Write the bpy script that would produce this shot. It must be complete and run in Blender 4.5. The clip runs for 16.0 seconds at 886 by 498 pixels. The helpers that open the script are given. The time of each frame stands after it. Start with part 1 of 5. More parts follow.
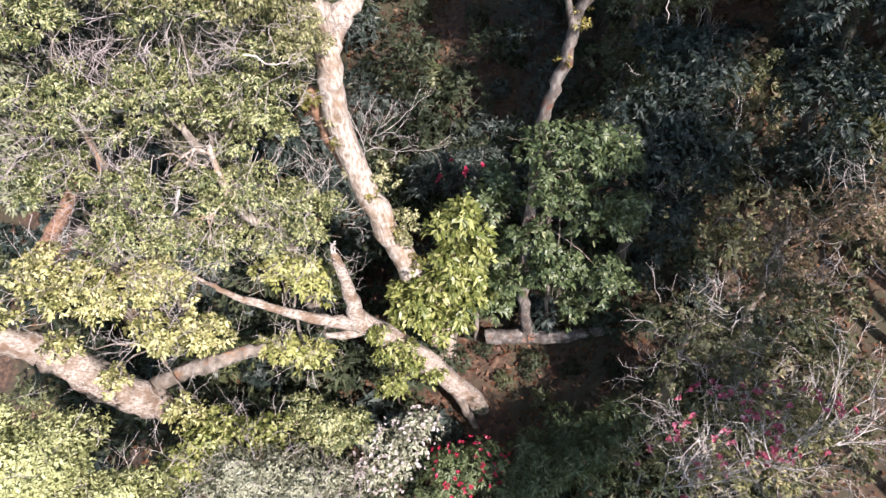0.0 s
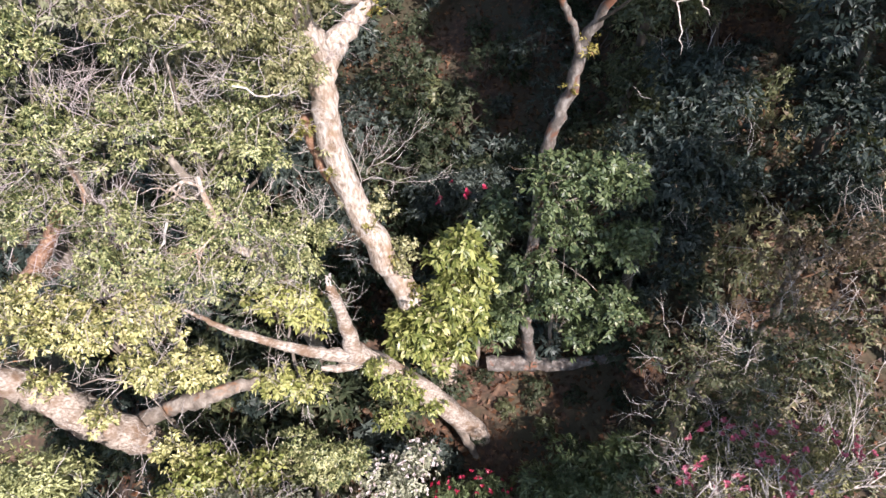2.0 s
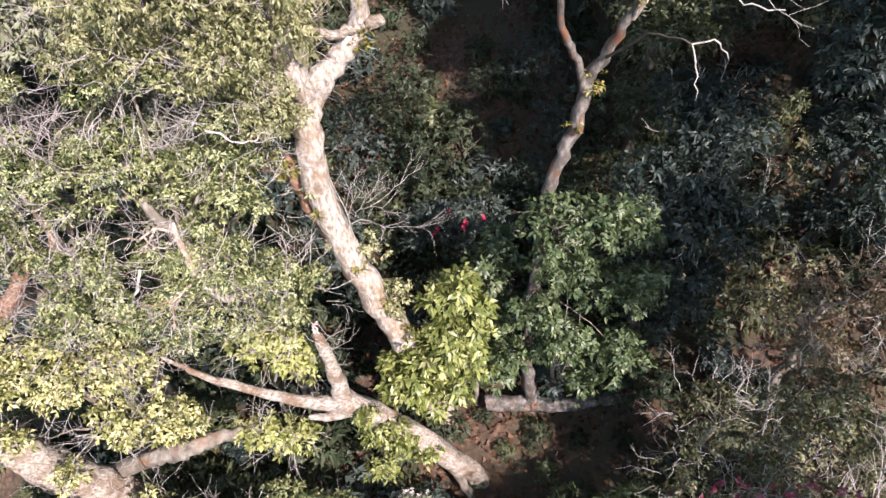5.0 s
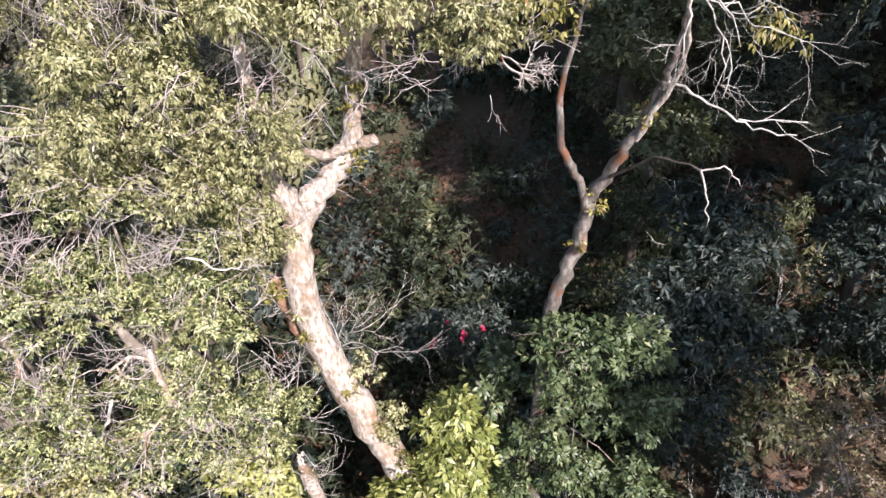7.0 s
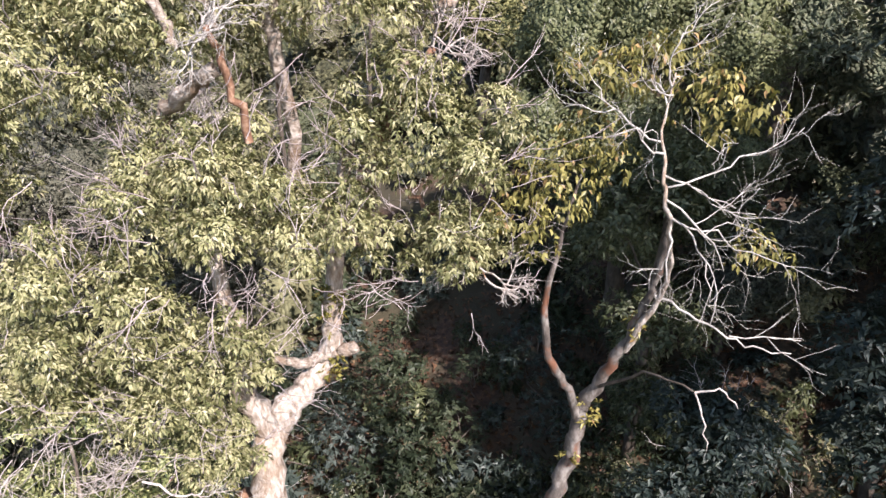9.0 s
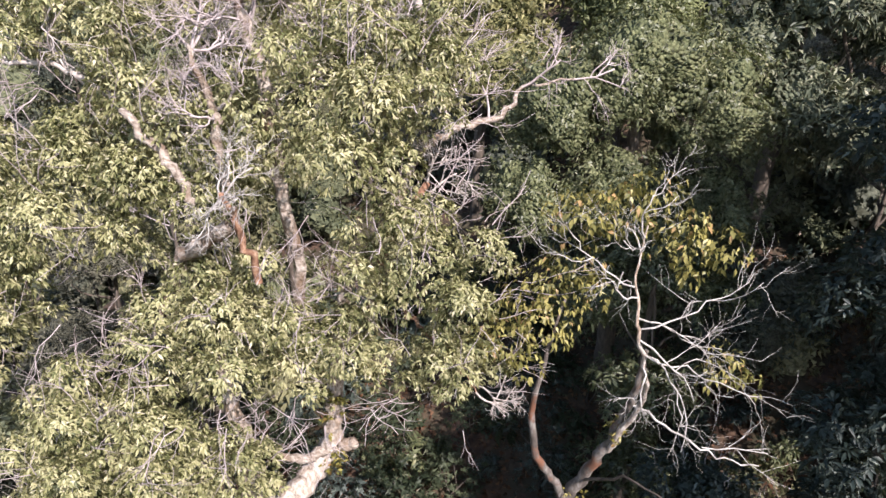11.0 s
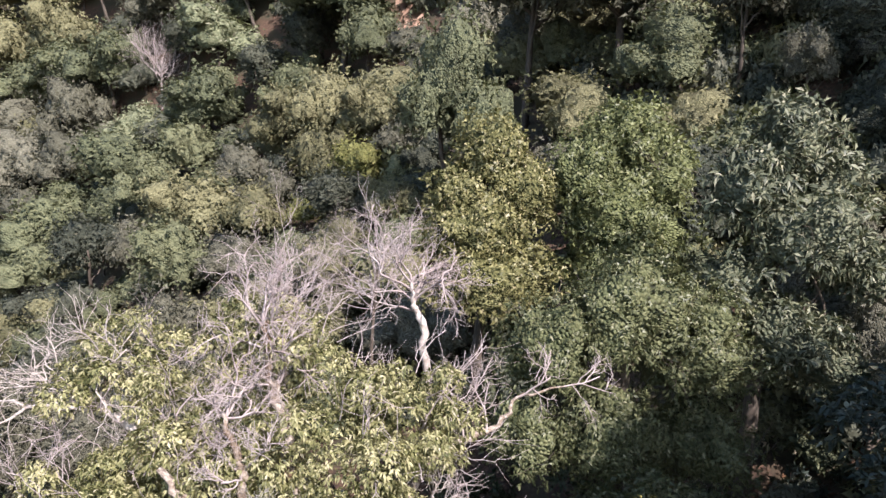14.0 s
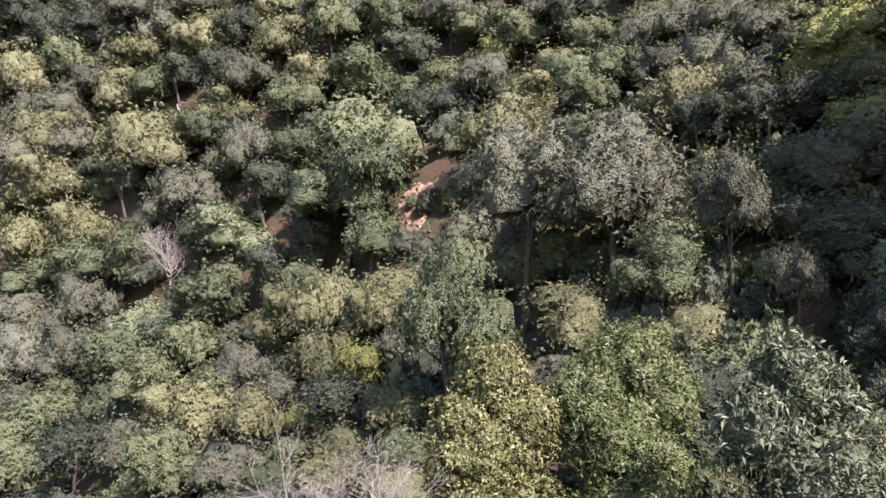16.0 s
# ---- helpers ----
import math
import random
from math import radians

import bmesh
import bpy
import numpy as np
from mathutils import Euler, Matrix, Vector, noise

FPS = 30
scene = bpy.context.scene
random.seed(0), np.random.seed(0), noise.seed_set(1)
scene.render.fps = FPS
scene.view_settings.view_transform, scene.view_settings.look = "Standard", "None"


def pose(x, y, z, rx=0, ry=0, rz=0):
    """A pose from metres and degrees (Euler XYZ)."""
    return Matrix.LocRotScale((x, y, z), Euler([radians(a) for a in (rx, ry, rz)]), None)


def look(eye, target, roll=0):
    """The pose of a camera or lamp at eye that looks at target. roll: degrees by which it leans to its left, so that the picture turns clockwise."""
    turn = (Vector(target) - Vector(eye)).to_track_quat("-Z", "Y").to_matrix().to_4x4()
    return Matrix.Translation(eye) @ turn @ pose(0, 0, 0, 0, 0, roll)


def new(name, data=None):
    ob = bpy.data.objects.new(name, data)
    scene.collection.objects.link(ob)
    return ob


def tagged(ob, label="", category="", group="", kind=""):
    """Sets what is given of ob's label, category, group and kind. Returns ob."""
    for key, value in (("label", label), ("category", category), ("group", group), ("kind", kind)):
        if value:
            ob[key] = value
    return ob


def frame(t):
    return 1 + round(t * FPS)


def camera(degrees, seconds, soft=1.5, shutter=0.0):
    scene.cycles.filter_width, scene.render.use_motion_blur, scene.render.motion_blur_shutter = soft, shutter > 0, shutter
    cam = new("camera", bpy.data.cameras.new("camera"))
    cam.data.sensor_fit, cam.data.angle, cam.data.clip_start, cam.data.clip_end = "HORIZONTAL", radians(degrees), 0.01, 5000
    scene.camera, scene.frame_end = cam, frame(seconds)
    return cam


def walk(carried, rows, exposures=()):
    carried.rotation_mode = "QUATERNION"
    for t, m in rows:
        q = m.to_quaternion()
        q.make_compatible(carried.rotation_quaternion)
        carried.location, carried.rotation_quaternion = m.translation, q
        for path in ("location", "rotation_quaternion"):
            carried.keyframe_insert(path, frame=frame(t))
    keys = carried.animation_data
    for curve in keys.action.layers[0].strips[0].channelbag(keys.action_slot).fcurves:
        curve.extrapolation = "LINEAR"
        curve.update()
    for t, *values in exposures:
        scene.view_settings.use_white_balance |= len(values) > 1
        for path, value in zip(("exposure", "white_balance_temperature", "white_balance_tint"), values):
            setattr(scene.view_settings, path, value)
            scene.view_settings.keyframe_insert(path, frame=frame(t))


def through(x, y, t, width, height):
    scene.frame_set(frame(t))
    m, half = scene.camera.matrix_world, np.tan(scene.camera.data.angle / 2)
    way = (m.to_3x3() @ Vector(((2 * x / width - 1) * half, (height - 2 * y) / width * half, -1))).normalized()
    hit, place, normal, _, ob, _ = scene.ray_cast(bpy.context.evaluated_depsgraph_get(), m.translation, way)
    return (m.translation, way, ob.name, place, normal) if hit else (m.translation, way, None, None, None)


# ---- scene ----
cam = camera(66.8, 16.0)
METRES, EYE, TILT, LEAN, TURN = 12.0, 22.0, -48.0, 0.0, 0.0
ROWS = [
    (0.0, 0.0, 0.0, 0.0, 0.0, 0.0, -0.0),
    (0.5, -0.0043, 0.0139, 0.0155, 0.05, 0.02, 0.01),
    (1.0, -0.0077, 0.0285, 0.0325, 0.05, 0.0, -0.02),
    (1.5, -0.0044, 0.0457, 0.0513, 0.07, 0.01, -0.03),
    (2.0, 0.0018, 0.059, 0.0658, 0.07, 0.06, -0.05),
    (2.5, 0.0042, 0.0724, 0.081, 0.06, 0.06, -0.05),
    (3.0, 0.0044, 0.0862, 0.0933, 0.1, 0.1, -0.05),
    (5.5, 0.0198, 0.1656, 0.1677, 0.38, 0.38, -0.21),
    (6.0, 0.0196, 0.183, 0.1864, 0.32, 1.95, -0.2),
    (6.5, 0.021, 0.1992, 0.2036, 0.29, 4.02, -0.17),
    (7.0, 0.0231, 0.2134, 0.2153, 0.33, 7.6, -0.09),
    (7.5, 0.0279, 0.2297, 0.2331, 0.29, 12.65, 0.01),
    (8.0, 0.0333, 0.2422, 0.2525, 0.08, 19.77, -0.06),
    (10.5, 0.0449, 0.1532, 0.373, -0.22, 21.62, -0.05),
    (11.0, 0.046, 0.1176, 0.4034, -0.27, 21.87, -0.06),
    (11.5, 0.0467, 0.0831, 0.4299, -0.28, 22.19, -0.08),
    (12.0, 0.0463, 0.0456, 0.4578, -0.3, 22.46, -0.09),
    (12.5, 0.0468, 0.0099, 0.4834, -0.29, 23.16, -0.05),
    (13.0, 0.0439, -0.0213, 0.5107, -0.37, 26.78, -0.01),
    (13.5, 0.0422, -0.0505, 0.5381, -0.39, 30.79, 0.0),
    (14.0, 0.0387, -0.0819, 0.5648, -0.45, 34.71, -0.04),
    (14.5, 0.036, -0.1145, 0.5918, -0.48, 38.57, -0.07),
    (15.0, 0.0338, -0.1466, 0.6273, -0.46, 42.46, -0.03),
    (15.5, 0.0331, -0.1804, 0.6581, -0.45, 46.24, -0.01),
    (16.0, 0.0289, -0.2193, 0.6847, -0.29, 50.0, 0.07),
]
walk(cam, [(t, pose(0, 0, EYE, TILT, LEAN, TURN) @ pose(METRES * x, METRES * y, METRES * z, 90 + pitch, roll, yaw)) for t, x, y, z, yaw, pitch, roll in ROWS],
     exposures=((0.0, 1.35), (5.5, 1.36), (7.5, 1.45), (8.2, 1.43), (10.5, 1.30), (13.5, 1.25), (14.5, 1.32), (16.0, 1.40)))

# ---- light ----
world = bpy.data.worlds.new("sky")
scene.world = world
world.use_nodes = True
wn = world.node_tree.nodes
sky = wn.new("ShaderNodeTexSky")
sky.sky_type, sky.sun_disc = "NISHITA", False
SUN = Vector((0.37, -0.61, 0.70)).normalized()
sky.sun_elevation = math.asin(SUN.z)
sky.sun_rotation = math.atan2(SUN.x, SUN.y)
world.node_tree.links.new(sky.outputs[0], wn["Background"].inputs[0])
wn["Background"].inputs[1].default_value = 0.122
sun = new("sun", bpy.data.lights.new("sun", "SUN"))
sun.data.energy, sun.data.angle, sun.data.color = 5.0, radians(0.55), (1.0, 0.915, 0.915)
sun.matrix_world = look(SUN * 200, (0, 0, 0))


# ---- materials ----
def ramp(nt, fac, stops):
    r = nt.nodes.new("ShaderNodeValToRGB")
    while len(r.color_ramp.elements) < len(stops):
        r.color_ramp.elements.new(0.5)
    for e, (p, c) in zip(r.color_ramp.elements, stops):
        e.position, e.color = p, (*c, 1)
    nt.links.new(fac, r.inputs[0])
    return r.outputs[0]


def noise_node(nt, coord, scale, detail=4.0, rough=0.55):
    n = nt.nodes.new("ShaderNodeTexNoise")
    n.inputs["Scale"].default_value, n.inputs["Detail"].default_value = scale, detail
    n.inputs["Roughness"].default_value = rough
    nt.links.new(coord, n.inputs["Vector"])
    return n.outputs["Fac"]


def math_node(nt, op, a, b):
    m = nt.nodes.new("ShaderNodeMath")
    m.operation = op
    for k, v in enumerate((a, b)):
        if isinstance(v, (int, float)):
            m.inputs[k].default_value = v
        else:
            nt.links.new(v, m.inputs[k])
    return m.outputs[0]


def mix_color(nt, fac, a, b, how="MIX"):
    m = nt.nodes.new("ShaderNodeMix")
    m.data_type, m.blend_type = "RGBA", how
    for k, v in ((0, fac), (6, a), (7, b)):
        if isinstance(v, (int, float)):
            m.inputs[k].default_value = v
        elif isinstance(v, tuple):
            m.inputs[k].default_value = (*v, 1)
        else:
            nt.links.new(v, m.inputs[k])
    return m.outputs[2]


MASS = {}


def leaf_material(name, dark, mid, light, odd, rough=0.42, through=0.28, tree_vary=0.5, gloss=0.4, own=0.5, patchy=0.55, patch_size=0.9):
    """Leaves: each leaf its own shade, clumps and whole trees vary, a few leaves are of an odd colour."""
    mat = bpy.data.materials.new(name)
    mat.use_nodes = True
    nt = mat.node_tree
    bsdf = nt.nodes["Principled BSDF"]
    geo, info, tex = (nt.nodes.new("ShaderNode" + k) for k in ("NewGeometry", "ObjectInfo", "TexCoord"))
    leaf = geo.outputs["Random Per Island"]
    patch = noise_node(nt, tex.outputs["Object"], patch_size, 3.0)
    f = math_node(nt, "MULTIPLY", leaf, own)
    f = math_node(nt, "ADD", f, (0.5 - own) / 2 + (0.55 - patchy) / 2)
    f = math_node(nt, "ADD", f, math_node(nt, "MULTIPLY", patch, patchy))
    f = math_node(nt, "ADD", f, math_node(nt, "MULTIPLY", math_node(nt, "SUBTRACT", info.outputs["Random"], 0.5), tree_vary))
    col = ramp(nt, f, ((0.18, dark), (0.5, mid), (0.85, light)))
    pick = math_node(nt, "GREATER_THAN", math_node(nt, "FRACT", math_node(nt, "MULTIPLY", leaf, 17.31), 0.0), 0.95)
    col = mix_color(nt, pick, col, odd)
    nt.links.new(col, bsdf.inputs["Base Color"])
    bsdf.inputs["Roughness"].default_value = rough
    bsdf.inputs["Specular IOR Level"].default_value = gloss
    tr = nt.nodes.new("ShaderNodeBsdfTranslucent")
    nt.links.new(mix_color(nt, 0.35, col, (0.16, 0.19, 0.03)), tr.inputs["Color"])
    mix = nt.nodes.new("ShaderNodeMixShader")
    mix.inputs[0].default_value = through
    nt.links.new(bsdf.outputs[0], mix.inputs[1])
    nt.links.new(tr.outputs[0], mix.inputs[2])
    nt.links.new(mix.outputs[0], nt.nodes["Material Output"].inputs["Surface"])
    MASS[name] = (dark, mid, light)
    return mat


def mass_material(name, dark, mid, light, tree_vary=0.5, cell=7.5):
    """The closed inner foliage of a crown: small leafy cells with their own shade and a strong relief."""
    mat = bpy.data.materials.new(name)
    mat.use_nodes = True
    nt = mat.node_tree
    bsdf = nt.nodes["Principled BSDF"]
    tex, info = nt.nodes.new("ShaderNodeTexCoord"), nt.nodes.new("ShaderNodeObjectInfo")
    vor = nt.nodes.new("ShaderNodeTexVoronoi")
    vor.inputs["Scale"].default_value = cell
    nt.links.new(tex.outputs["Object"], vor.inputs["Vector"])
    sep = nt.nodes.new("ShaderNodeSeparateColor")
    nt.links.new(vor.outputs["Color"], sep.inputs[0])
    patch = noise_node(nt, tex.outputs["Object"], 0.9, 3.0)
    f = math_node(nt, "ADD", math_node(nt, "ADD", math_node(nt, "MULTIPLY", sep.outputs[0], 0.45), 0.02), math_node(nt, "MULTIPLY", patch, 0.45))
    f = math_node(nt, "ADD", f, math_node(nt, "MULTIPLY", math_node(nt, "SUBTRACT", info.outputs["Random"], 0.5), tree_vary))
    nt.links.new(ramp(nt, f, ((0.18, dark), (0.5, mid), (0.85, light))), bsdf.inputs["Base Color"])
    bsdf.inputs["Roughness"].default_value = 0.7
    bsdf.inputs["Specular IOR Level"].default_value = 0.2
    b = nt.nodes.new("ShaderNodeBump")
    b.inputs["Strength"].default_value, b.inputs["Distance"].default_value = 1.0, 0.2
    b.invert = True
    nt.links.new(vor.outputs["Distance"], b.inputs["Height"])
    nt.links.new(b.outputs[0], bsdf.inputs["Normal"])
    return mat


def rough_material(name, stops, scale, stretch=(1, 1, 1), second=None, second_scale=1.2, cut=(0.52, 0.62), rough=0.85, bump=0.4):
    """Bark, earth and wood: grain from one noise, stains or moss of a second colour from another."""
    mat = bpy.data.materials.new(name)
    mat.use_nodes = True
    nt = mat.node_tree
    bsdf = nt.nodes["Principled BSDF"]
    geo = nt.nodes.new("ShaderNodeNewGeometry")
    mapping = nt.nodes.new("ShaderNodeMapping")
    mapping.inputs["Scale"].default_value = stretch
    nt.links.new(geo.outputs["Position"], mapping.inputs["Vector"])
    grain = noise_node(nt, mapping.outputs[0], scale, 6.0, 0.65)
    col = ramp(nt, grain, stops)
    if second:
        big = noise_node(nt, geo.outputs["Position"], second_scale, 5.0, 0.6)
        mask = ramp(nt, big, ((cut[0], (0, 0, 0)), (cut[1], (1, 1, 1))))
        col = mix_color(nt, mask, col, second)
    nt.links.new(col, bsdf.inputs["Base Color"])
    bsdf.inputs["Roughness"].default_value = rough
    b = nt.nodes.new("ShaderNodeBump")
    b.inputs["Strength"].default_value, b.inputs["Distance"].default_value = bump, 0.05
    nt.links.new(grain, b.inputs["Height"])
    nt.links.new(b.outputs[0], bsdf.inputs["Normal"])
    return mat


OAK = leaf_material("oak_leaves", (0.084, 0.092, 0.037), (0.232, 0.226, 0.103), (0.415, 0.386, 0.220), (0.480, 0.430, 0.297), 0.5, 0.30, 0.1, 0.24, 0.72, 1.1, 1.3)
OAK_DULL = leaf_material("dull_oak_leaves", (0.084, 0.085, 0.034), (0.190, 0.180, 0.078), (0.335, 0.305, 0.148), (0.389, 0.339, 0.190), 0.45, 0.28, 0.15, 0.3, 0.7)
LAUREL = leaf_material("laurel_leaves", (0.036, 0.045, 0.021), (0.078, 0.088, 0.041), (0.152, 0.158, 0.080), (0.24, 0.23, 0.14), 0.42, 0.26, 0.3, 0.36, 0.7)
# Leaf colour lowered to carry the deep shade of the hollow.
SHADE_DARKLEAF = leaf_material("dark_leaves", (0.016, 0.023, 0.013), (0.033, 0.043, 0.024), (0.066, 0.076, 0.042), (0.10, 0.095, 0.058), 0.5, 0.2, 0.5, 0.2)
GREYLEAF = leaf_material("grey_green_leaves", (0.146, 0.152, 0.102), (0.293, 0.293, 0.203), (0.470, 0.459, 0.340), (0.538, 0.493, 0.400), 0.5, 0.28, 0.1, 0.3, 0.65)
PALEGREEN = leaf_material("pale_soft_green_leaves", (0.154, 0.167, 0.066), (0.319, 0.330, 0.145), (0.506, 0.504, 0.259), (0.572, 0.539, 0.316), 0.48, 0.30, 0.1, 0.3, 0.6)
# Blue-green leaves, darkened in colour so that they read as deeply shaded.
SHADE_BLUELEAF = leaf_material("shade_blue_green_leaves", (0.018, 0.027, 0.023), (0.039, 0.051, 0.043), (0.077, 0.092, 0.079), (0.147, 0.166, 0.138), 0.45, 0.2, 0.5, 0.27)
BIGLEAF = leaf_material("leathery_rosette_leaves", (0.034, 0.043, 0.027), (0.070, 0.081, 0.050), (0.170, 0.175, 0.112), (0.28, 0.27, 0.19), 0.48, 0.15, 0.0, 0.28, 0.8)
OAK_GREEN = leaf_material("green_oak_leaves", (0.048, 0.066, 0.025), (0.165, 0.180, 0.070), (0.380, 0.375, 0.185), (0.500, 0.460, 0.285), 0.42, 0.24, 0.1, 0.36, 0.95, 1.15, 1.3)
PALELIME = leaf_material("pale_yellow_leaves", (0.103, 0.108, 0.034), (0.308, 0.294, 0.112), (0.562, 0.518, 0.257), (0.648, 0.562, 0.323), 0.45, 0.30, 0.1, 0.3, 0.85, 1.0, 1.4)
SHRUBGREEN = leaf_material("shrub_green_leaves", (0.036, 0.054, 0.024), (0.085, 0.112, 0.048), (0.165, 0.195, 0.092), (0.23, 0.24, 0.13), 0.4, 0.26, 0.4, 0.35, 0.6)
OLIVE = leaf_material("olive_green_leaves", (0.053, 0.064, 0.027), (0.114, 0.127, 0.053), (0.206, 0.219, 0.103), (0.258, 0.258, 0.138), 0.45, 0.28, 0.15, 0.3, 0.7)
LIME = leaf_material("lime_leaves", (0.110, 0.132, 0.034), (0.235, 0.248, 0.074), (0.420, 0.405, 0.160), (0.50, 0.46, 0.24), 0.38, 0.32, 0.4, 0.4, 0.7)
YELLOW = leaf_material("yellowing_leaves", (0.110, 0.105, 0.032), (0.275, 0.240, 0.078), (0.440, 0.370, 0.145), (0.34, 0.22, 0.10), 0.45, 0.30)
RUSSET = leaf_material("russet_leaves", (0.050, 0.030, 0.020), (0.115, 0.072, 0.046), (0.210, 0.150, 0.095), (0.28, 0.20, 0.15), 0.5)
DRY = leaf_material("dry_bush_leaves", (0.060, 0.064, 0.030), (0.128, 0.126, 0.060), (0.250, 0.230, 0.128), (0.36, 0.28, 0.19), 0.5)
FAR_OAK = leaf_material("far_olive_leaves", (0.077, 0.074, 0.040), (0.146, 0.139, 0.075), (0.220, 0.206, 0.115), (0.218, 0.198, 0.110), 0.65, 0.2, 0.38, 0.2, 0.40)
FAR_LAUREL = leaf_material("far_green_leaves", (0.056, 0.064, 0.038), (0.110, 0.119, 0.066), (0.175, 0.180, 0.103), (0.172, 0.170, 0.093), 0.65, 0.2, 0.42, 0.2, 0.40)
FAR_DARK = leaf_material("far_dark_leaves", (0.036, 0.042, 0.032), (0.071, 0.076, 0.055), (0.120, 0.121, 0.088), (0.135, 0.130, 0.094), 0.65, 0.2, 0.42, 0.2, 0.40)
FAR_GREY = leaf_material("far_grey_leaves", (0.057, 0.056, 0.040), (0.103, 0.100, 0.072), (0.154, 0.146, 0.110), (0.166, 0.152, 0.119), 0.65, 0.2, 0.38, 0.2, 0.40)
FAR_LIME = leaf_material("far_lime_leaves", (0.090, 0.095, 0.032), (0.171, 0.171, 0.059), (0.248, 0.238, 0.095), (0.264, 0.231, 0.095), 0.65, 0.2, 0.3, 0.2, 0.32)
FRESH = leaf_material("pale_fresh_leaves", (0.100, 0.115, 0.065), (0.170, 0.182, 0.108), (0.255, 0.262, 0.165), (0.30, 0.29, 0.20), 0.5, 0.25, 0.5, 0.25)
PINK = leaf_material("pink_petals", (0.36, 0.060, 0.110), (0.46, 0.110, 0.180), (0.54, 0.220, 0.280), (0.52, 0.30, 0.33), 0.5, 0.3)
RED = leaf_material("red_petals", (0.36, 0.016, 0.050), (0.48, 0.030, 0.090), (0.55, 0.075, 0.150), (0.55, 0.14, 0.20), 0.5, 0.3)
WHITE = leaf_material("white_petals", (0.26, 0.19, 0.18), (0.42, 0.345, 0.335), (0.60, 0.53, 0.52), (0.34, 0.26, 0.20), 0.5, 0.25)
EPI = leaf_material("epiphyte_leaves", (0.11, 0.11, 0.028), (0.20, 0.175, 0.045), (0.30, 0.245, 0.075), (0.26, 0.16, 0.06), 0.45)
RUST = leaf_material("rusty_dead_leaves", (0.045, 0.018, 0.010), (0.095, 0.040, 0.020), (0.17, 0.085, 0.042), (0.22, 0.14, 0.08), 0.6, 0.2)

BARK_PALE = rough_material("pale_lichen_bark", ((0.30, (0.12, 0.080, 0.056)), (0.46, (0.30, 0.240, 0.195)), (0.66, (0.52, 0.465, 0.425))), 12.0, (1, 1, 0.35), (0.20, 0.125, 0.070), 1.5, (0.46, 0.70), 0.9, 1.0)
BARK_GREY = rough_material("grey_bark", ((0.32, (0.07, 0.052, 0.040)), (0.52, (0.165, 0.135, 0.110)), (0.72, (0.30, 0.265, 0.23))), 5.0, (1, 1, 0.4), (0.20, 0.10, 0.050), 1.6, (0.58, 0.68))
BARK_DARK = rough_material("dark_bark", ((0.32, (0.035, 0.026, 0.020)), (0.55, (0.080, 0.062, 0.048)), (0.75, (0.15, 0.12, 0.10))), 6.0, (1, 1, 0.4))
BARK_DIM = rough_material("dim_mottled_bark", ((0.34, (0.040, 0.030, 0.025)), (0.50, (0.095, 0.077, 0.066)), (0.66, (0.22, 0.195, 0.175))), 6.0, (1, 1, 0.5), (0.13, 0.055, 0.030), 1.8, (0.56, 0.64))
DEADWOOD = rough_material("weathered_dead_wood", ((0.30, (0.085, 0.056, 0.040)), (0.46, (0.225, 0.178, 0.142)), (0.68, (0.44, 0.385, 0.34))), 19.0, (0.45, 1, 0.8), (0.145, 0.092, 0.058), 2.1, (0.50, 0.64), 0.9, 1.0)
TWIG = rough_material("pale_bare_twigs", ((0.35, (0.28, 0.23, 0.205)), (0.6, (0.46, 0.41, 0.38))), 9.0)
TWIG_LILAC = rough_material("lilac_grey_twigs", ((0.35, (0.245, 0.195, 0.188)), (0.6, (0.40, 0.342, 0.335))), 1.0)
TWIG_WHITE = rough_material("white_bare_branches", ((0.35, (0.20, 0.175, 0.16)), (0.6, (0.42, 0.39, 0.36))), 8.0)
RUSTWOOD = rough_material("broken_rust_wood", ((0.32, (0.10, 0.046, 0.028)), (0.52, (0.21, 0.110, 0.066)), (0.70, (0.40, 0.29, 0.21))), 9.0)
GROUND = rough_material("leaf_litter_ground", ((0.34, (0.022, 0.014, 0.010)), (0.52, (0.065, 0.036, 0.022)), (0.70, (0.15, 0.088, 0.056))), 4.5, (1, 1, 1), (0.042, 0.034, 0.018), 0.30, (0.44, 0.56), 0.95, 1.0)
SOIL = rough_material("red_bank_soil", ((0.34, (0.17, 0.098, 0.068)), (0.52, (0.28, 0.175, 0.125)), (0.70, (0.40, 0.28, 0.21))), 0.8, (1, 1, 1), None, 1, (0.5, 0.6), 0.95, 0.8)


# ---- mesh helpers ----
def unit(a):
    return a / np.maximum(np.linalg.norm(a, axis=-1, keepdims=True), 1e-9)


def mesh_np(name, verts, faces, mat, smooth=False, second=None, first_faces=0):
    """A mesh from arrays; all faces have the same number of corners."""
    verts, faces = np.asarray(verts, np.float32), np.asarray(faces, np.int32)
    me = bpy.data.meshes.new(name)
    n, k = faces.shape
    me.vertices.add(len(verts))
    me.vertices.foreach_set("co", verts.ravel())
    me.loops.add(n * k)
    me.loops.foreach_set("vertex_index", faces.ravel())
    me.polygons.add(n)
    me.polygons.foreach_set("loop_start", np.arange(0, n * k, k, dtype=np.int32))
    me.polygons.foreach_set("use_smooth", np.full(n, smooth, dtype=bool))
    me.materials.append(mat)
    if second:
        me.materials.append(second)
        me.polygons.foreach_set("material_index", (np.arange(n) >= first_faces).astype(np.int32))
        me.polygons.foreach_set("use_smooth", np.arange(n) >= first_faces)
    me.update(calc_edges=True)
    return me


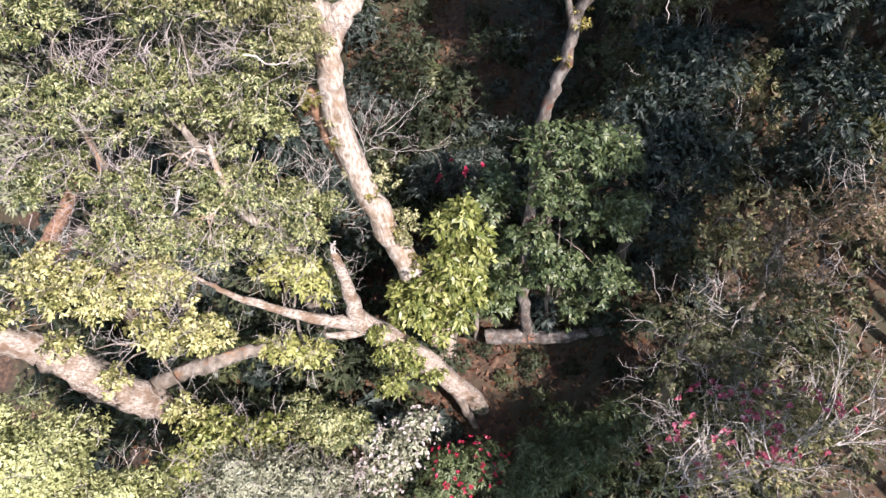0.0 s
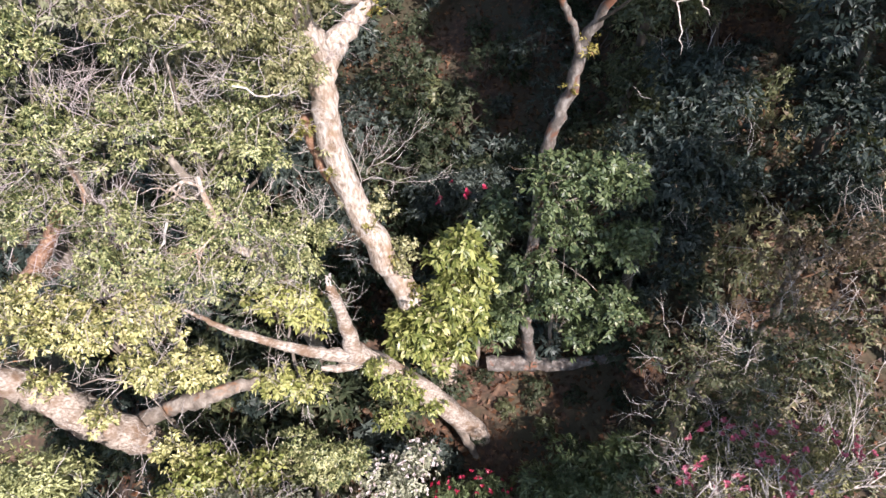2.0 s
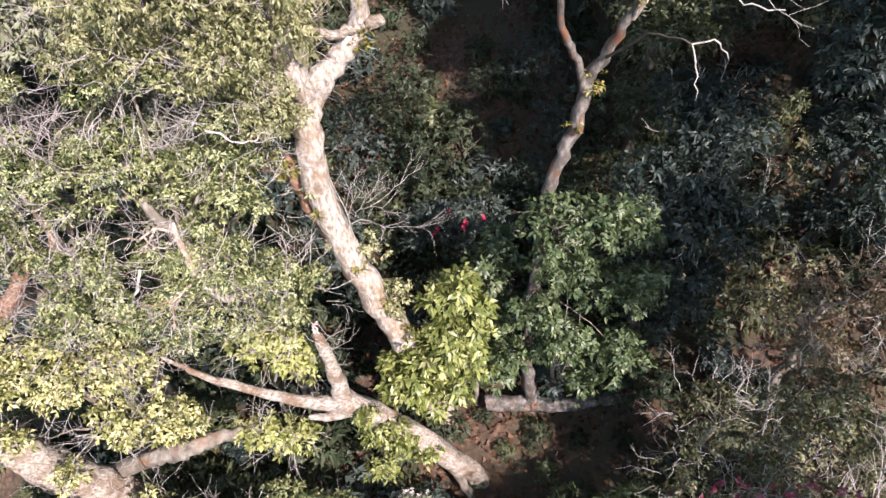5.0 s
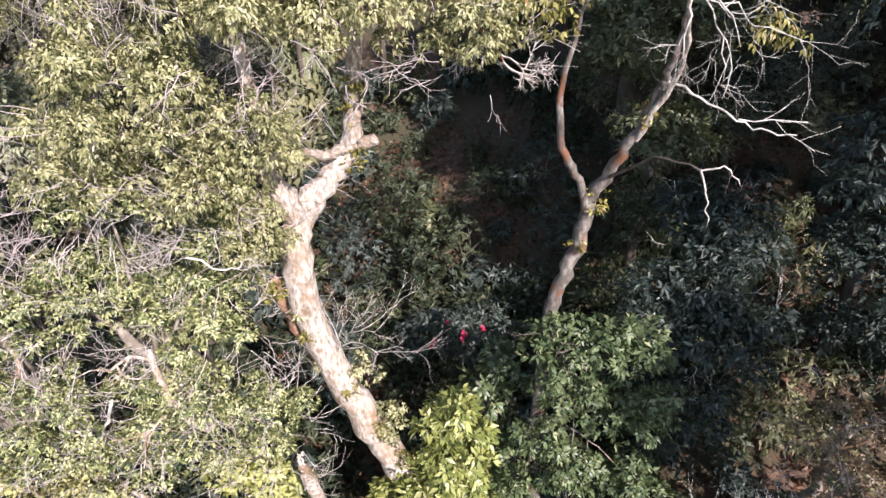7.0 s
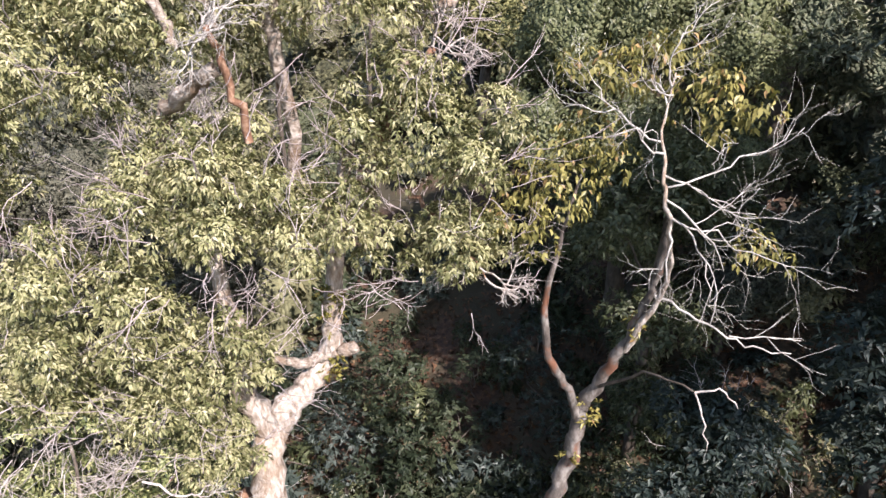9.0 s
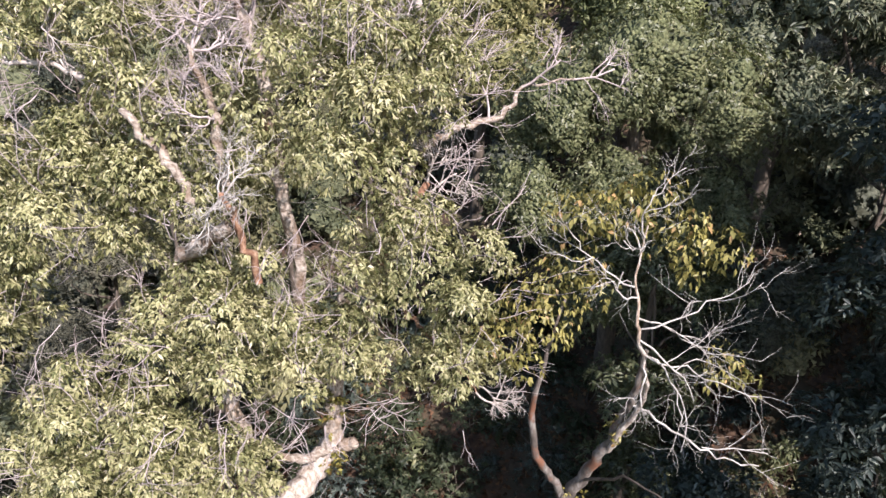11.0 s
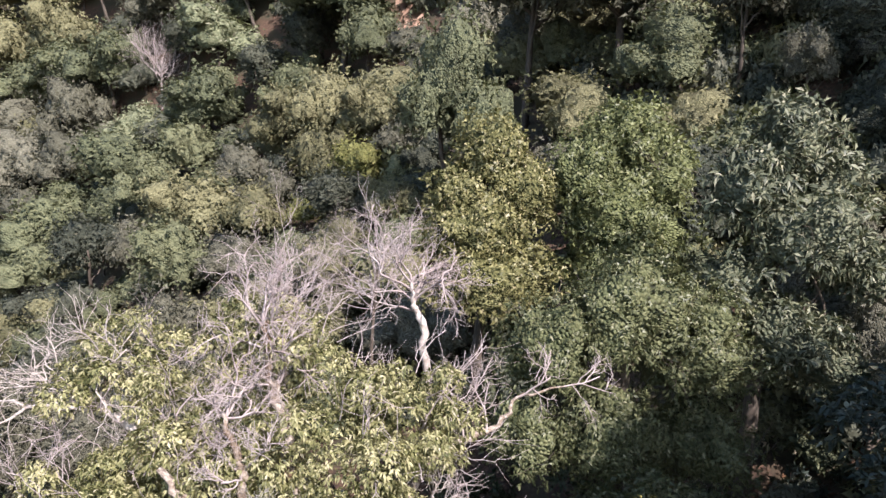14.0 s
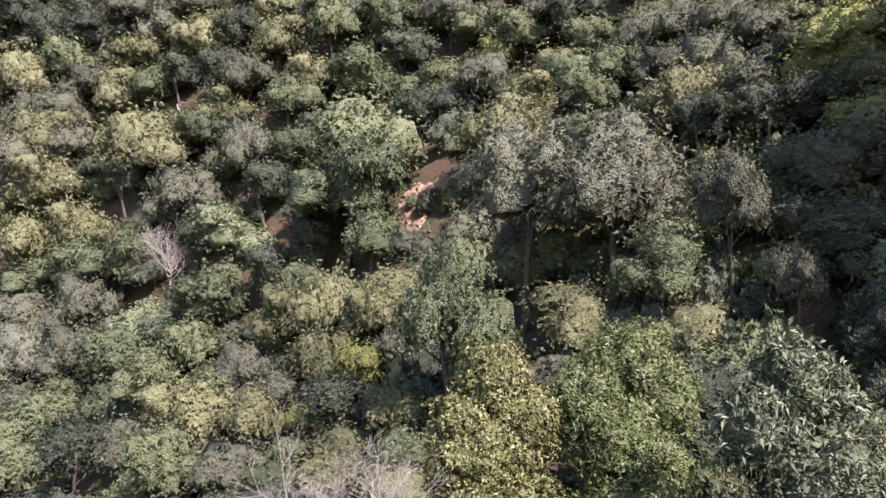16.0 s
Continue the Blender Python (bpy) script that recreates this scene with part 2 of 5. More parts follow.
def part(name, me, parent, label=""):
    ob = new(name, me)
    ob.parent = parent
    return tagged(ob, label)


def thing(name, place, label, category, group=""):
    ob = new(name)
    ob.location = place
    ob.empty_display_size = 0.3
    return tagged(ob, label, category, group)


def leaf_arrays(rng, centres, axes, per, length, width, spread=1.0, droop=0.35, fine=False):
    """Rosettes: per leaves round each axis, spreading and hanging. Two triangles a leaf, four if fine."""
    n = len(centres) * per
    c, a = np.repeat(centres, per, 0), unit(np.repeat(axes, per, 0))
    ref = unit(rng.normal(size=(n, 3)))
    rad = unit(ref - a * (ref * a).sum(1, keepdims=True))
    ang = spread * rng.uniform(0.45, 1.25, (n, 1))
    d = a * np.cos(ang) + rad * np.sin(ang)
    d[:, 2] -= droop * rng.uniform(0.3, 1.4, n)
    d = unit(d)
    side = unit(np.cross(d, a) + 0.25 * rng.normal(size=(n, 3)))
    up = np.cross(side, d)
    L = length * rng.uniform(0.65, 1.25, (n, 1))
    W = width * L / length * rng.uniform(0.8, 1.2, (n, 1))
    base = c + d * 0.12 * L + rng.normal(size=(n, 3)) * 0.12 * length
    mid = base + d * 0.48 * L
    tip = base + d * L
    tip[:, 2] -= (0.22 * L[:, 0])
    lift = up * W * 0.22
    left, right = mid + side * W * 0.5 + lift, mid - side * W * 0.5 + lift
    i = np.arange(n)[:, None]
    if fine == "far":
        v = np.stack((base - side * W * 0.6, base + side * W * 0.6, tip), 1).reshape(-1, 3)
        f = i * 3 + np.array([(0, 1, 2)])
    elif fine:
        v = np.stack((base, right, tip, left, mid), 1).reshape(-1, 3)
        f = np.concatenate([i * 5 + np.array([q]) for q in ((0, 1, 4), (1, 2, 4), (2, 3, 4), (3, 0, 4))], 0)
    else:
        v = np.stack((base, right, tip, left), 1).reshape(-1, 3)
        f = np.concatenate([i * 4 + np.array([q]) for q in ((0, 1, 2), (0, 2, 3))], 0)
    return v, f


def lobe_points(rng, lobes, count, low=-0.45, inner=0.16):
    """Clump centres on the outsides of overlapping lobes (x, y, z, rx, ry, rz), with the way each clump faces."""
    lobes = np.array(lobes, float)
    area = (lobes[:, 3] * lobes[:, 4] + lobes[:, 4] * lobes[:, 5] + lobes[:, 3] * lobes[:, 5])
    pick = rng.choice(len(lobes), int(count * 2.2), p=area / area.sum())
    d = unit(rng.normal(size=(len(pick), 3)))
    d[:, 2] = np.where(d[:, 2] < low, -d[:, 2] * 0.6, d[:, 2])
    d = unit(d)
    r = np.where(rng.random(len(pick)) < inner, rng.uniform(0.45, 0.85, len(pick)), rng.uniform(0.82, 1.10, len(pick)))
    p = lobes[pick, :3] + d * lobes[pick, 3:] * r[:, None]
    keep = np.ones(len(p), bool)
    for k, lobe in enumerate(lobes):
        q = np.linalg.norm((p - lobe[:3]) / lobe[3:], axis=1)
        keep &= (q > 0.62) | (pick == k)
    p, d = p[keep][:count], d[keep][:count]
    return p, d


def sub_lobes(rng, lobes, each, size, flat=0.85):
    """Breaks every lobe into smaller ones on its outside, so that the crown bulges and leaves gaps."""
    out = []
    for x, y, z, a, b, c in lobes:
        out.append((x, y, z, a * 0.54, b * 0.54, c * 0.54))
        g0 = rng.uniform(0, 6.28)
        for k in range(each):
            h = 1 - (k + 0.5) / each * 1.55
            s = math.sqrt(max(0.0, 1 - h * h))
            g = g0 + k * 2.39996 + rng.uniform(-0.35, 0.35)
            m = rng.uniform(0.58, 0.86)
            r = size * rng.uniform(0.65, 1.25)
            out.append((x + a * m * s * math.cos(g), y + b * m * s * math.sin(g), z + c * m * h, a * r, b * r, c * r * flat))
    return out


MASS_MADE = {}


def mass_of(mat):
    if mat.name not in MASS_MADE:
        MASS_MADE[mat.name] = mass_material(mat.name + "_mass", *MASS[mat.name])
    return MASS_MADE[mat.name]


def soft_normals(v, f, lead, soft):
    """Turns every leaf's face outwards and leans its shading towards the clump that it grows on; lead: one way for each leaf."""
    each = len(v) // len(lead)
    face = unit(np.cross(v[f[:, 1]] - v[f[:, 0]], v[f[:, 2]] - v[f[:, 0]]))
    turned = (face * lead[f[:, 0] // each]).sum(1) < 0
    f[turned] = f[turned][:, ::-1]
    face[turned] *= -1
    own = np.zeros_like(v)
    np.add.at(own, f.ravel(), np.repeat(face, 3, 0))
    return f, unit(soft * np.repeat(lead, each, 0) + (1 - soft) * unit(own))


def crown_mesh(name, seed, lobes, clumps, per, length, width, mat, spread=1.0, droop=0.35, fine=False, each=7, size=0.42, upward=0.5, low=-0.45, flat=0.85, soft=0.45):
    rng = np.random.default_rng(seed)
    pieces = sub_lobes(rng, lobes, each, size, flat) if each else lobes
    p, lead = lobe_points(rng, pieces, clumps, low)
    d = lead + np.array((0, 0, upward)) + 0.35 * rng.normal(size=lead.shape)
    v, f = leaf_arrays(rng, p, d, per, length, width, spread, droop, fine)
    f, normals = soft_normals(v, f, np.repeat(lead, per, 0), soft)
    me = mesh_np(name, v, f, mat, True)
    me.normals_split_custom_set_from_vertices(normals.tolist())
    return me


def soft_crown(name, seed, lobes, clumps, per, length, width, mat, bumps=44, depth=0.38, soft=0.70, grid=(20, 9), droop=0.1, spread=1.05, foot=-0.80, fine="far", ragged=0.12):
    """A full crown of one or more lobes (x, y, z, rx, ry, rz): each swells in small knobs, leaves lie like shingles all over it and shade softly with the knob they sit on."""
    rng = np.random.default_rng(seed)
    lobes = np.array(lobes, float)
    area = lobes[:, 3] * lobes[:, 4] + lobes[:, 4] * lobes[:, 5] + lobes[:, 3] * lobes[:, 5]
    V, F, N, CV, CF, CN, at, cat = [], [], [], [], [], [], 0, 0
    n, m = grid
    for q, lobe in enumerate(lobes):
        mid, box = lobe[:3], lobe[3:]
        k = np.arange(bumps)
        h = 1 - (k + 0.5) / bumps * 1.75
        g = k * 2.39996 + rng.uniform(-0.6, 0.6, bumps)
        s = np.sqrt(np.maximum(0, 1 - h * h))
        knob = unit(np.stack((s * np.cos(g), s * np.sin(g), h), -1) + 0.16 * rng.normal(size=(bumps, 3)))
        out = rng.uniform(0.74, 1.10, bumps)
        wide = 2.3 / math.sqrt(bumps) * rng.uniform(0.7, 1.5, bumps)
        big = unit(rng.normal(size=(7, 3)) * np.array((1, 1, 0.6)))
        push = rng.uniform(-0.28, 0.24, 7)

        def surface(u):
            a = np.arccos(np.clip(u @ knob.T, -1, 1)) / wide[None]
            lift = out[None] * (1 - depth + depth * np.sqrt(np.maximum(0, 1 - a * a)))
            best = lift.argmax(1)
            r = lift.max(1) * (1 + (np.maximum(0, u @ big.T - 0.35) / 0.65 * push[None]).sum(1).clip(-0.32, 0.26))
            away = unit(u + 1.1 * (u - knob[best]) / wide[best][:, None])
            return r * np.clip((u[:, 2] + 1.00) / 0.55, 0.40, 1), unit(away / box * box.mean())

        count = int(clumps * area[q] / area.sum())
        u = unit(rng.normal(size=(count * 3, 3)))
        u = u[u[:, 2] > foot][:count]
        r, away = surface(u)
        p = mid + u * (r * (1 + ragged * rng.normal(size=len(u)).clip(-1.2, 2.0)))[:, None] * box
        keep = np.ones(len(p), bool)
        for j, other in enumerate(lobes):
            if j != q:
                keep &= np.linalg.norm((p - other[:3]) / other[3:], axis=1) > 0.72
        p, away = p[keep], away[keep]
        if len(p):
            v, f = leaf_arrays(rng, p, away + np.array((0, 0, 0.30)) + 0.8 * rng.normal(size=away.shape), per, length, width, spread, droop, fine)
            f, normals = soft_normals(v, f, np.repeat(away, per, 0), soft)
            V.append(v)
            F.append(f + at)
            N.append(normals)
            at += len(v)
        tilt = np.linspace(0.03, 2.55, m + 1)
        ring = np.arange(n) * 2 * math.pi / n
        d = np.stack((np.sin(tilt)[:, None] * np.cos(ring), np.sin(tilt)[:, None] * np.sin(ring), np.cos(tilt)[:, None] + 0 * ring), -1).reshape(-1, 3)
        r, away = surface(d)
        CV.append(mid + d * (r * 0.84)[:, None] * box)
        i, j = np.meshgrid(np.arange(m), np.arange(n), indexing="ij")
        e = (j + 1) % n
        CF.append(cat + np.stack((i * n + j, (i + 1) * n + j, (i + 1) * n + e, i * n + j, (i + 1) * n + e, i * n + e), -1).reshape(-1, 3))
        CN.append(away)
        cat += len(d)
    v, f = np.concatenate(V + CV), np.concatenate(F + [c + at for c in CF])
    me = mesh_np(name, v, f, mat, True, mass_of(mat), sum(len(a) for a in F))
    me.polygons.foreach_set("use_smooth", np.ones(len(f), dtype=bool))
    me.normals_split_custom_set_from_vertices(np.concatenate(N + CN).tolist())
    return me


def smooth_path(points, steps=5, wobble=0.0, seed=0):
    """A curve through the points, a little crooked."""
    rng = np.random.default_rng(seed)
    p = [np.array(q, float) for q in points]
    p = [2 * p[0] - p[1]] + p + [2 * p[-1] - p[-2]]
    out = []
    for k in range(1, len(p) - 2):
        for s in range(steps):
            t = s / steps
            q = 0.5 * (2 * p[k] + (p[k + 1] - p[k - 1]) * t + (2 * p[k - 1] - 5 * p[k] + 4 * p[k + 1] - p[k + 2]) * t * t + (3 * p[k] - p[k - 1] - 3 * p[k + 1] + p[k + 2]) * t ** 3)
            out.append(q + wobble * rng.normal(size=3) * (1 if out else 0))
    out.append(p[-2])
    return out


def tubes_mesh(name, tubes, mat, sides=8, lumps=0.0, seed=0):
    """One mesh of tapering tubes; each tube is a path and its radii (first, last) or one for every point."""
    rng = np.random.default_rng(seed)
    V, F, base = [], [], 0
    for path, radii in tubes:
        path = np.array(path, float)
        n = len(path)
        r = np.interp(np.linspace(0, 1, n), np.linspace(0, 1, len(radii)), radii)
        t = unit(np.gradient(path, axis=0))
        ref = np.array((0.3, 0.9, 0.1)) if abs(t[0][1]) < 0.8 else np.array((0.9, 0.1, 0.3))
        u = unit(ref - t * (t @ ref)[:, None])
        w = np.cross(t, u)
        ang = np.arange(sides) * 2 * math.pi / sides
        wob = 1 + lumps * rng.normal(size=(n, sides))
        ring = path[:, None] + (u[:, None] * np.cos(ang)[None, :, None] + w[:, None] * np.sin(ang)[None, :, None]) * (r[:, None] * wob)[:, :, None]
        end = np.repeat((path[-1] + t[-1] * r[-1] * 0.25)[None, None], sides, 1)
        ring = np.concatenate((ring, end + (ring[-1:] - path[-1]) * 0.05), 0)
        V.append(ring.reshape(-1, 3))
        i, j = np.meshgrid(np.arange(n), np.arange(sides), indexing="ij")
        q = np.stack((i * sides + j, i * sides + (j + 1) % sides, (i + 1) * sides + (j + 1) % sides, (i + 1) * sides + j), -1).reshape(-1, 4)
        F.append(q + base)
        base += (n + 1) * sides
    return mesh_np(name, np.concatenate(V), np.concatenate(F), mat, True)


def boughs(rng, start, way, length, radius, depth, forks=3, spread=0.75, lift=0.12, crook=0.22, steps=4):
    """The tubes of one bare limb with all that forks from it."""
    out, p, d = [], np.array(start, float), unit(np.array(way, float))
    path = [p]
    for s in range(steps):
        d = unit(d + crook * rng.normal(size=3) + np.array((0, 0, lift)))
        p = p + d * length / steps
        path.append(p)
    out.append((path, (radius, radius * 0.55)))
    if depth > 0:
        for k in range(forks):
            at = rng.uniform(0.35, 1.0) * steps
            i = min(int(at), steps - 1)
            q = path[i] + (path[i + 1] - path[i]) * (at - i)
            side = unit(rng.normal(size=3))
            w = unit(unit(path[i + 1] - path[i]) + spread * side)
            out += boughs(rng, q, w, length * rng.uniform(0.5, 0.8), radius * rng.uniform(0.42, 0.6), depth - 1, forks, spread, lift, crook, max(3, steps - 1))
    return out


# ---- ground ----
def step01(a, b, x):
    t = min(1.0, max(0.0, (x - a) / (b - a)))
    return t * t * (3 - 2 * t)


def ground_z(x, y):
    """A gully side: it climbs ahead and to the right, drops away to the left, then steepens."""
    xc = max(-170.0, min(90.0, x))
    kx = 0.22 + 0.49 * step01(18, 62, y) - 0.24 * step01(130, 210, y)
    yc = max(-14.0, min(290.0, y))
    z = -3.8 + kx * xc + 0.346 * yc
    z += 6.75 * math.exp(-((xc + 35) / 45) ** 2 - ((yc - 125) / 40) ** 2)
    z += 1.0 * 7 * math.log(1 + math.exp(min(40.0, (yc - 115) / 7)))
    z += 3.6 * math.exp(-((x + 8) / 5) ** 2 - ((y - 9) / 5) ** 2)
    z += 0.9 * (noise.noise((x * 0.11, y * 0.11, 0.3))) + 0.25 * noise.noise((x * 0.6, y * 0.6, 2.0))
    return z


def build_ground():
    xs = np.concatenate((np.linspace(-2500, -180, 12), np.linspace(-160, -22, 70), np.linspace(-20, 20, 60), np.linspace(22, 110, 45), np.linspace(130, 2500, 12)))
    ys = np.concatenate((np.linspace(-2500, -40, 10), np.linspace(-30, 4, 20), np.linspace(5, 32, 44), np.linspace(34, 300, 100), np.linspace(330, 3000, 10)))
    v = [(x, y, ground_z(x, y)) for y in ys for x in xs]
    w = len(xs)
    i, j = np.meshgrid(np.arange(len(ys) - 1), np.arange(w - 1), indexing="ij")
    f = np.stack((i * w + j, i * w + j + 1, (i + 1) * w + j + 1, (i + 1) * w + j), -1).reshape(-1, 4)
    ob = new("ground", mesh_np("ground", v, f, GROUND, True))
    return tagged(ob, "steep forest floor of brown leaf litter and earth", "ground", kind="structure")


build_ground()


# ---- hillside trees ----
def tree_kind(name, seed, mat, bark, R, H, clumps, per, length, width, label="", half=0.40, bumps=30, grid=(18, 9), pads=0):
    """A tree about its foot: a trunk with limbs and a crown R wide to each side, with its top at H."""
    rng = np.random.default_rng(seed)
    root = thing(name, (0, 0, 0), label, "tree", "hillside trees")
    cz = H * (1 - half)
    lean = rng.normal(size=2) * 0.05 * H
    trunk = smooth_path([(0, 0, -1.0), (lean[0] * 0.5, lean[1] * 0.5, cz * 0.5), (lean[0], lean[1], cz * 1.1)], 4, 0.06, seed)
    tubes = [(trunk, (0.026 * H, 0.010 * H))]
    for k in range(4):
        g = k * 1.57 + rng.uniform(-0.3, 0.3)
        q = trunk[4 + k % 4]
        e = np.array((R * 0.6 * math.cos(g), R * 0.6 * math.sin(g), cz))
        tubes.append((smooth_path([q, (q + e) / 2 + np.array((0, 0, -0.03 * H)), e], 3, 0.08, seed + k), (0.011 * H, 0.003 * H)))
    part("trunk", tubes_mesh(name + "_trunk", tubes, bark, 4, 0.05, seed), root)
    lobes = [(0, 0, cz, R, R, H * half)]
    for k in range(pads):
        g, w = k * 2.4 + rng.uniform(-0.4, 0.4), rng.uniform(0.46, 0.62)
        lobes.append((R * 0.62 * math.cos(g), R * 0.62 * math.sin(g), cz + H * half * rng.uniform(-0.45, 0.40), R * w, R * w, H * half * w))
    if pads:
        lobes[0] = (0, 0, cz, R * 0.86, R * 0.86, H * half)
    part("crown", soft_crown(name + "_crown", seed, lobes, clumps, per, length, width, mat, bumps, grid=grid), root)
    return root


def bare_kind(name, seed, bark, H, R, depth=3, forks=4, label="", limbs=7, category="tree", radius=0.022):
    rng = np.random.default_rng(seed)
    root = thing(name, (0, 0, 0), label, category, "hillside trees")
    trunk = smooth_path([(0, 0, -0.8), (0.05 * H, 0, H * 0.3), (0.0, 0.03 * H, H * 0.62)], 4, 0.05, seed)
    part("trunk", tubes_mesh(name + "_trunk", [(trunk, (radius * H, radius * H * 0.5))], bark, 7, 0.05, seed), root)
    tubes = []
    for k in range(limbs):
        g = k * 2.4 + rng.uniform(-0.4, 0.4)
        q = trunk[min(len(trunk) - 1, 5 + k % 4)]
        w = np.array((math.cos(g), math.sin(g), rng.uniform(0.35, 1.3)))
        tubes += boughs(rng, q, w, R * rng.uniform(0.55, 0.8), radius * H * 0.42, depth, forks, 0.85, 0.10, 0.20, 4)
    tagged(part("twigwork", tubes_mesh(name + "_branches", tubes, bark, 3, 0, seed), root), kind="stuff")
    return root


def stand(kind, x, y, scale=1.0, turn=0.0, tall=1.0, top=None, label=""):
    """A copy of a kind of tree with its foot on the ground; top: the height at which its crown ends. A tall one has a longer trunk."""
    z = ground_z(x, y)
    H = KIND_TOP[kind.name.split(".")[0]]
    if top is not None:
        tall = max(0.5, (top - z) / H / scale)
    ob = kind.copy()
    scene.collection.objects.link(ob)
    ob.matrix_basis = Matrix.LocRotScale((x, y, z), Euler((0, 0, radians(turn))), (scale * (1 + 0.18 * math.sin(x * 7.3)), scale * (1 + 0.18 * math.sin(y * 5.1)), scale * (1 + 0.10 * math.sin(x + y))))
    deep = min(1.15, max(0.75, tall))
    for c in kind.children:
        k = c.copy()
        scene.collection.objects.link(k)
        k.parent = ob
        if c.name.startswith("trunk"):
            k.scale = (1, 1, tall)
        else:
            k.scale = (1, 1, deep)
            k.location = (0, 0, H * (tall - deep))
    if label:
        ob["label"] = label
    return ob


KIND_TOP = {}
KIND_SIZE = {}
KINDS = {}


def kind(key, name, *args, bare=False, **kw):
    ob = (bare_kind if bare else tree_kind)(name, *args, **kw)
    KINDS[key] = ob
    KIND_TOP[name] = args[2] if bare else args[4]
    KIND_SIZE[key] = (args[3], args[2]) if bare else (args[3], args[4])


# seed, leaf, bark, crown radius, height, clumps, leaves each, leaf length, width
kind("far_oak", "oak_tree", 11, FAR_OAK, BARK_DARK, 4.2, 10, 1500, 4, 0.32, 0.18, half=0.42, bumps=30, grid=(14, 7), pads=4, label="olive-green broadleaf tree with a wide rounded crown on the hillside")
kind("far_laurel", "laurel_tree", 12, FAR_LAUREL, BARK_DARK, 3.8, 11, 1500, 4, 0.31, 0.18, half=0.42, bumps=34, grid=(14, 7), pads=4, label="mid-green evergreen tree with a bulging crown on the hillside")
kind("far_dark", "evergreen_tree", 13, FAR_DARK, BARK_DARK, 3.8, 12, 1400, 4, 0.31, 0.18, half=0.42, bumps=36, grid=(14, 7), pads=3, label="dark green evergreen tree with a dense crown on the hillside")
kind("far_grey", "grey_leaved_tree", 14, FAR_GREY, BARK_DARK, 3.9, 10, 1600, 4, 0.30, 0.16, half=0.42, bumps=38, grid=(14, 7), pads=5, label="grey-green broadleaf tree on the hillside")
kind("far_lime", "lime_green_tree", 15, FAR_LIME, BARK_DARK, 3.3, 9, 1300, 4, 0.30, 0.17, half=0.42, bumps=30, grid=(14, 7), pads=4, label="fresh pale green tree among darker ones on the hillside")
kind("far_pale", "pale_leaved_tree", 16, FRESH, BARK_DARK, 3.6, 10, 1300, 4, 0.32, 0.19, half=0.42, bumps=26, grid=(14, 7), pads=4, label="pale fresh green tree with heavy leaf clumps on the hillside")
kind("mid_oak", "broadleaf_tree", 21, FAR_OAK, BARK_DARK, 4.0, 11.5, 2700, 4, 0.29, 0.14, half=0.42, bumps=36, grid=(16, 8), pads=4, label="olive-green broadleaf tree with a full rounded crown")
kind("mid_laurel", "round_evergreen_tree", 22, FAR_LAUREL, BARK_DARK, 4.0, 11.5, 2700, 4, 0.29, 0.14, half=0.42, bumps=36, grid=(16, 8), pads=4, label="mid-green evergreen tree with a full rounded crown")
kind("mid_dark", "dark_evergreen_tree", 23, FAR_DARK, BARK_DARK, 4.0, 12.0, 2700, 4, 0.29, 0.14, half=0.42, bumps=30, grid=(16, 8), pads=3, label="dark green evergreen tree with a dense crown")
kind("mid_grey", "grey_green_tree", 24, FAR_GREY, BARK_DARK, 3.8, 11.0, 2900, 4, 0.27, 0.12, half=0.42, bumps=44, grid=(16, 8), pads=5, label="grey-green tree with small leaves and a soft crown")
kind("low_oak", "young_oak_tree", 41, FAR_OAK, BARK_DARK, 4.2, 9, 560, 3, 0.40, 0.24, half=0.50, bumps=24, grid=(12, 6), pads=3, label="low olive-green tree that fills the wood on the hillside")
kind("low_laurel", "young_evergreen_tree", 42, FAR_LAUREL, BARK_DARK, 4.0, 9, 560, 3, 0.40, 0.24, half=0.50, bumps=24, grid=(12, 6), pads=3, label="low mid-green tree that fills the wood on the hillside")
kind("low_dark", "young_dark_tree", 43, FAR_DARK, BARK_DARK, 4.0, 9, 560, 3, 0.40, 0.24, half=0.50, bumps=24, grid=(12, 6), pads=3, label="low dark green tree that fills the wood on the hillside")
kind("low_grey", "young_grey_tree", 44, FAR_GREY, BARK_DARK, 4.0, 9, 600, 3, 0.38, 0.22, half=0.50, bumps=28, grid=(12, 6), pads=3, label="low grey-green tree that fills the wood on the hillside")
kind("bare_far", "leafless_tree", 31, TWIG_LILAC, 7, 5.2, 3, 4, bare=True, radius=0.020, limbs=13, label="leafless lilac-grey tree with fine twigs on the hillside")
for k in KINDS.values():
    k.location = (0, -30, ground_z(0, -30))

rr = random.Random(5)
placed = {}


def free(x, y, gap):
    """Whether no tree stands nearer than gap; trees are kept by 8 m squares."""
    i, j = int(x // 8), int(y // 8)
    return all((x - a) ** 2 + (y - b) ** 2 > gap * gap for u in (i - 1, i, i + 1) for v in (j - 1, j, j + 1) for a, b in placed.get((u, v), ()))


def plant(x, y):
    placed.setdefault((int(x // 8), int(y // 8)), []).append((x, y))


def place(key, x, y, middle, r, label=""):
    """A tree whose crown has its middle at that height and reaches r to each side."""
    k = KINDS[key]
    R, H = KIND_SIZE[key]
    s = 1.1 * r / R
    z = ground_z(x, y)
    tall = min(2.2, max(0.6, ((middle - z) / s + 0.44 * H) / H))
    plant(x, y)
    stand(k, x, y, s, x * 37 + y * 11, tall, label=label)


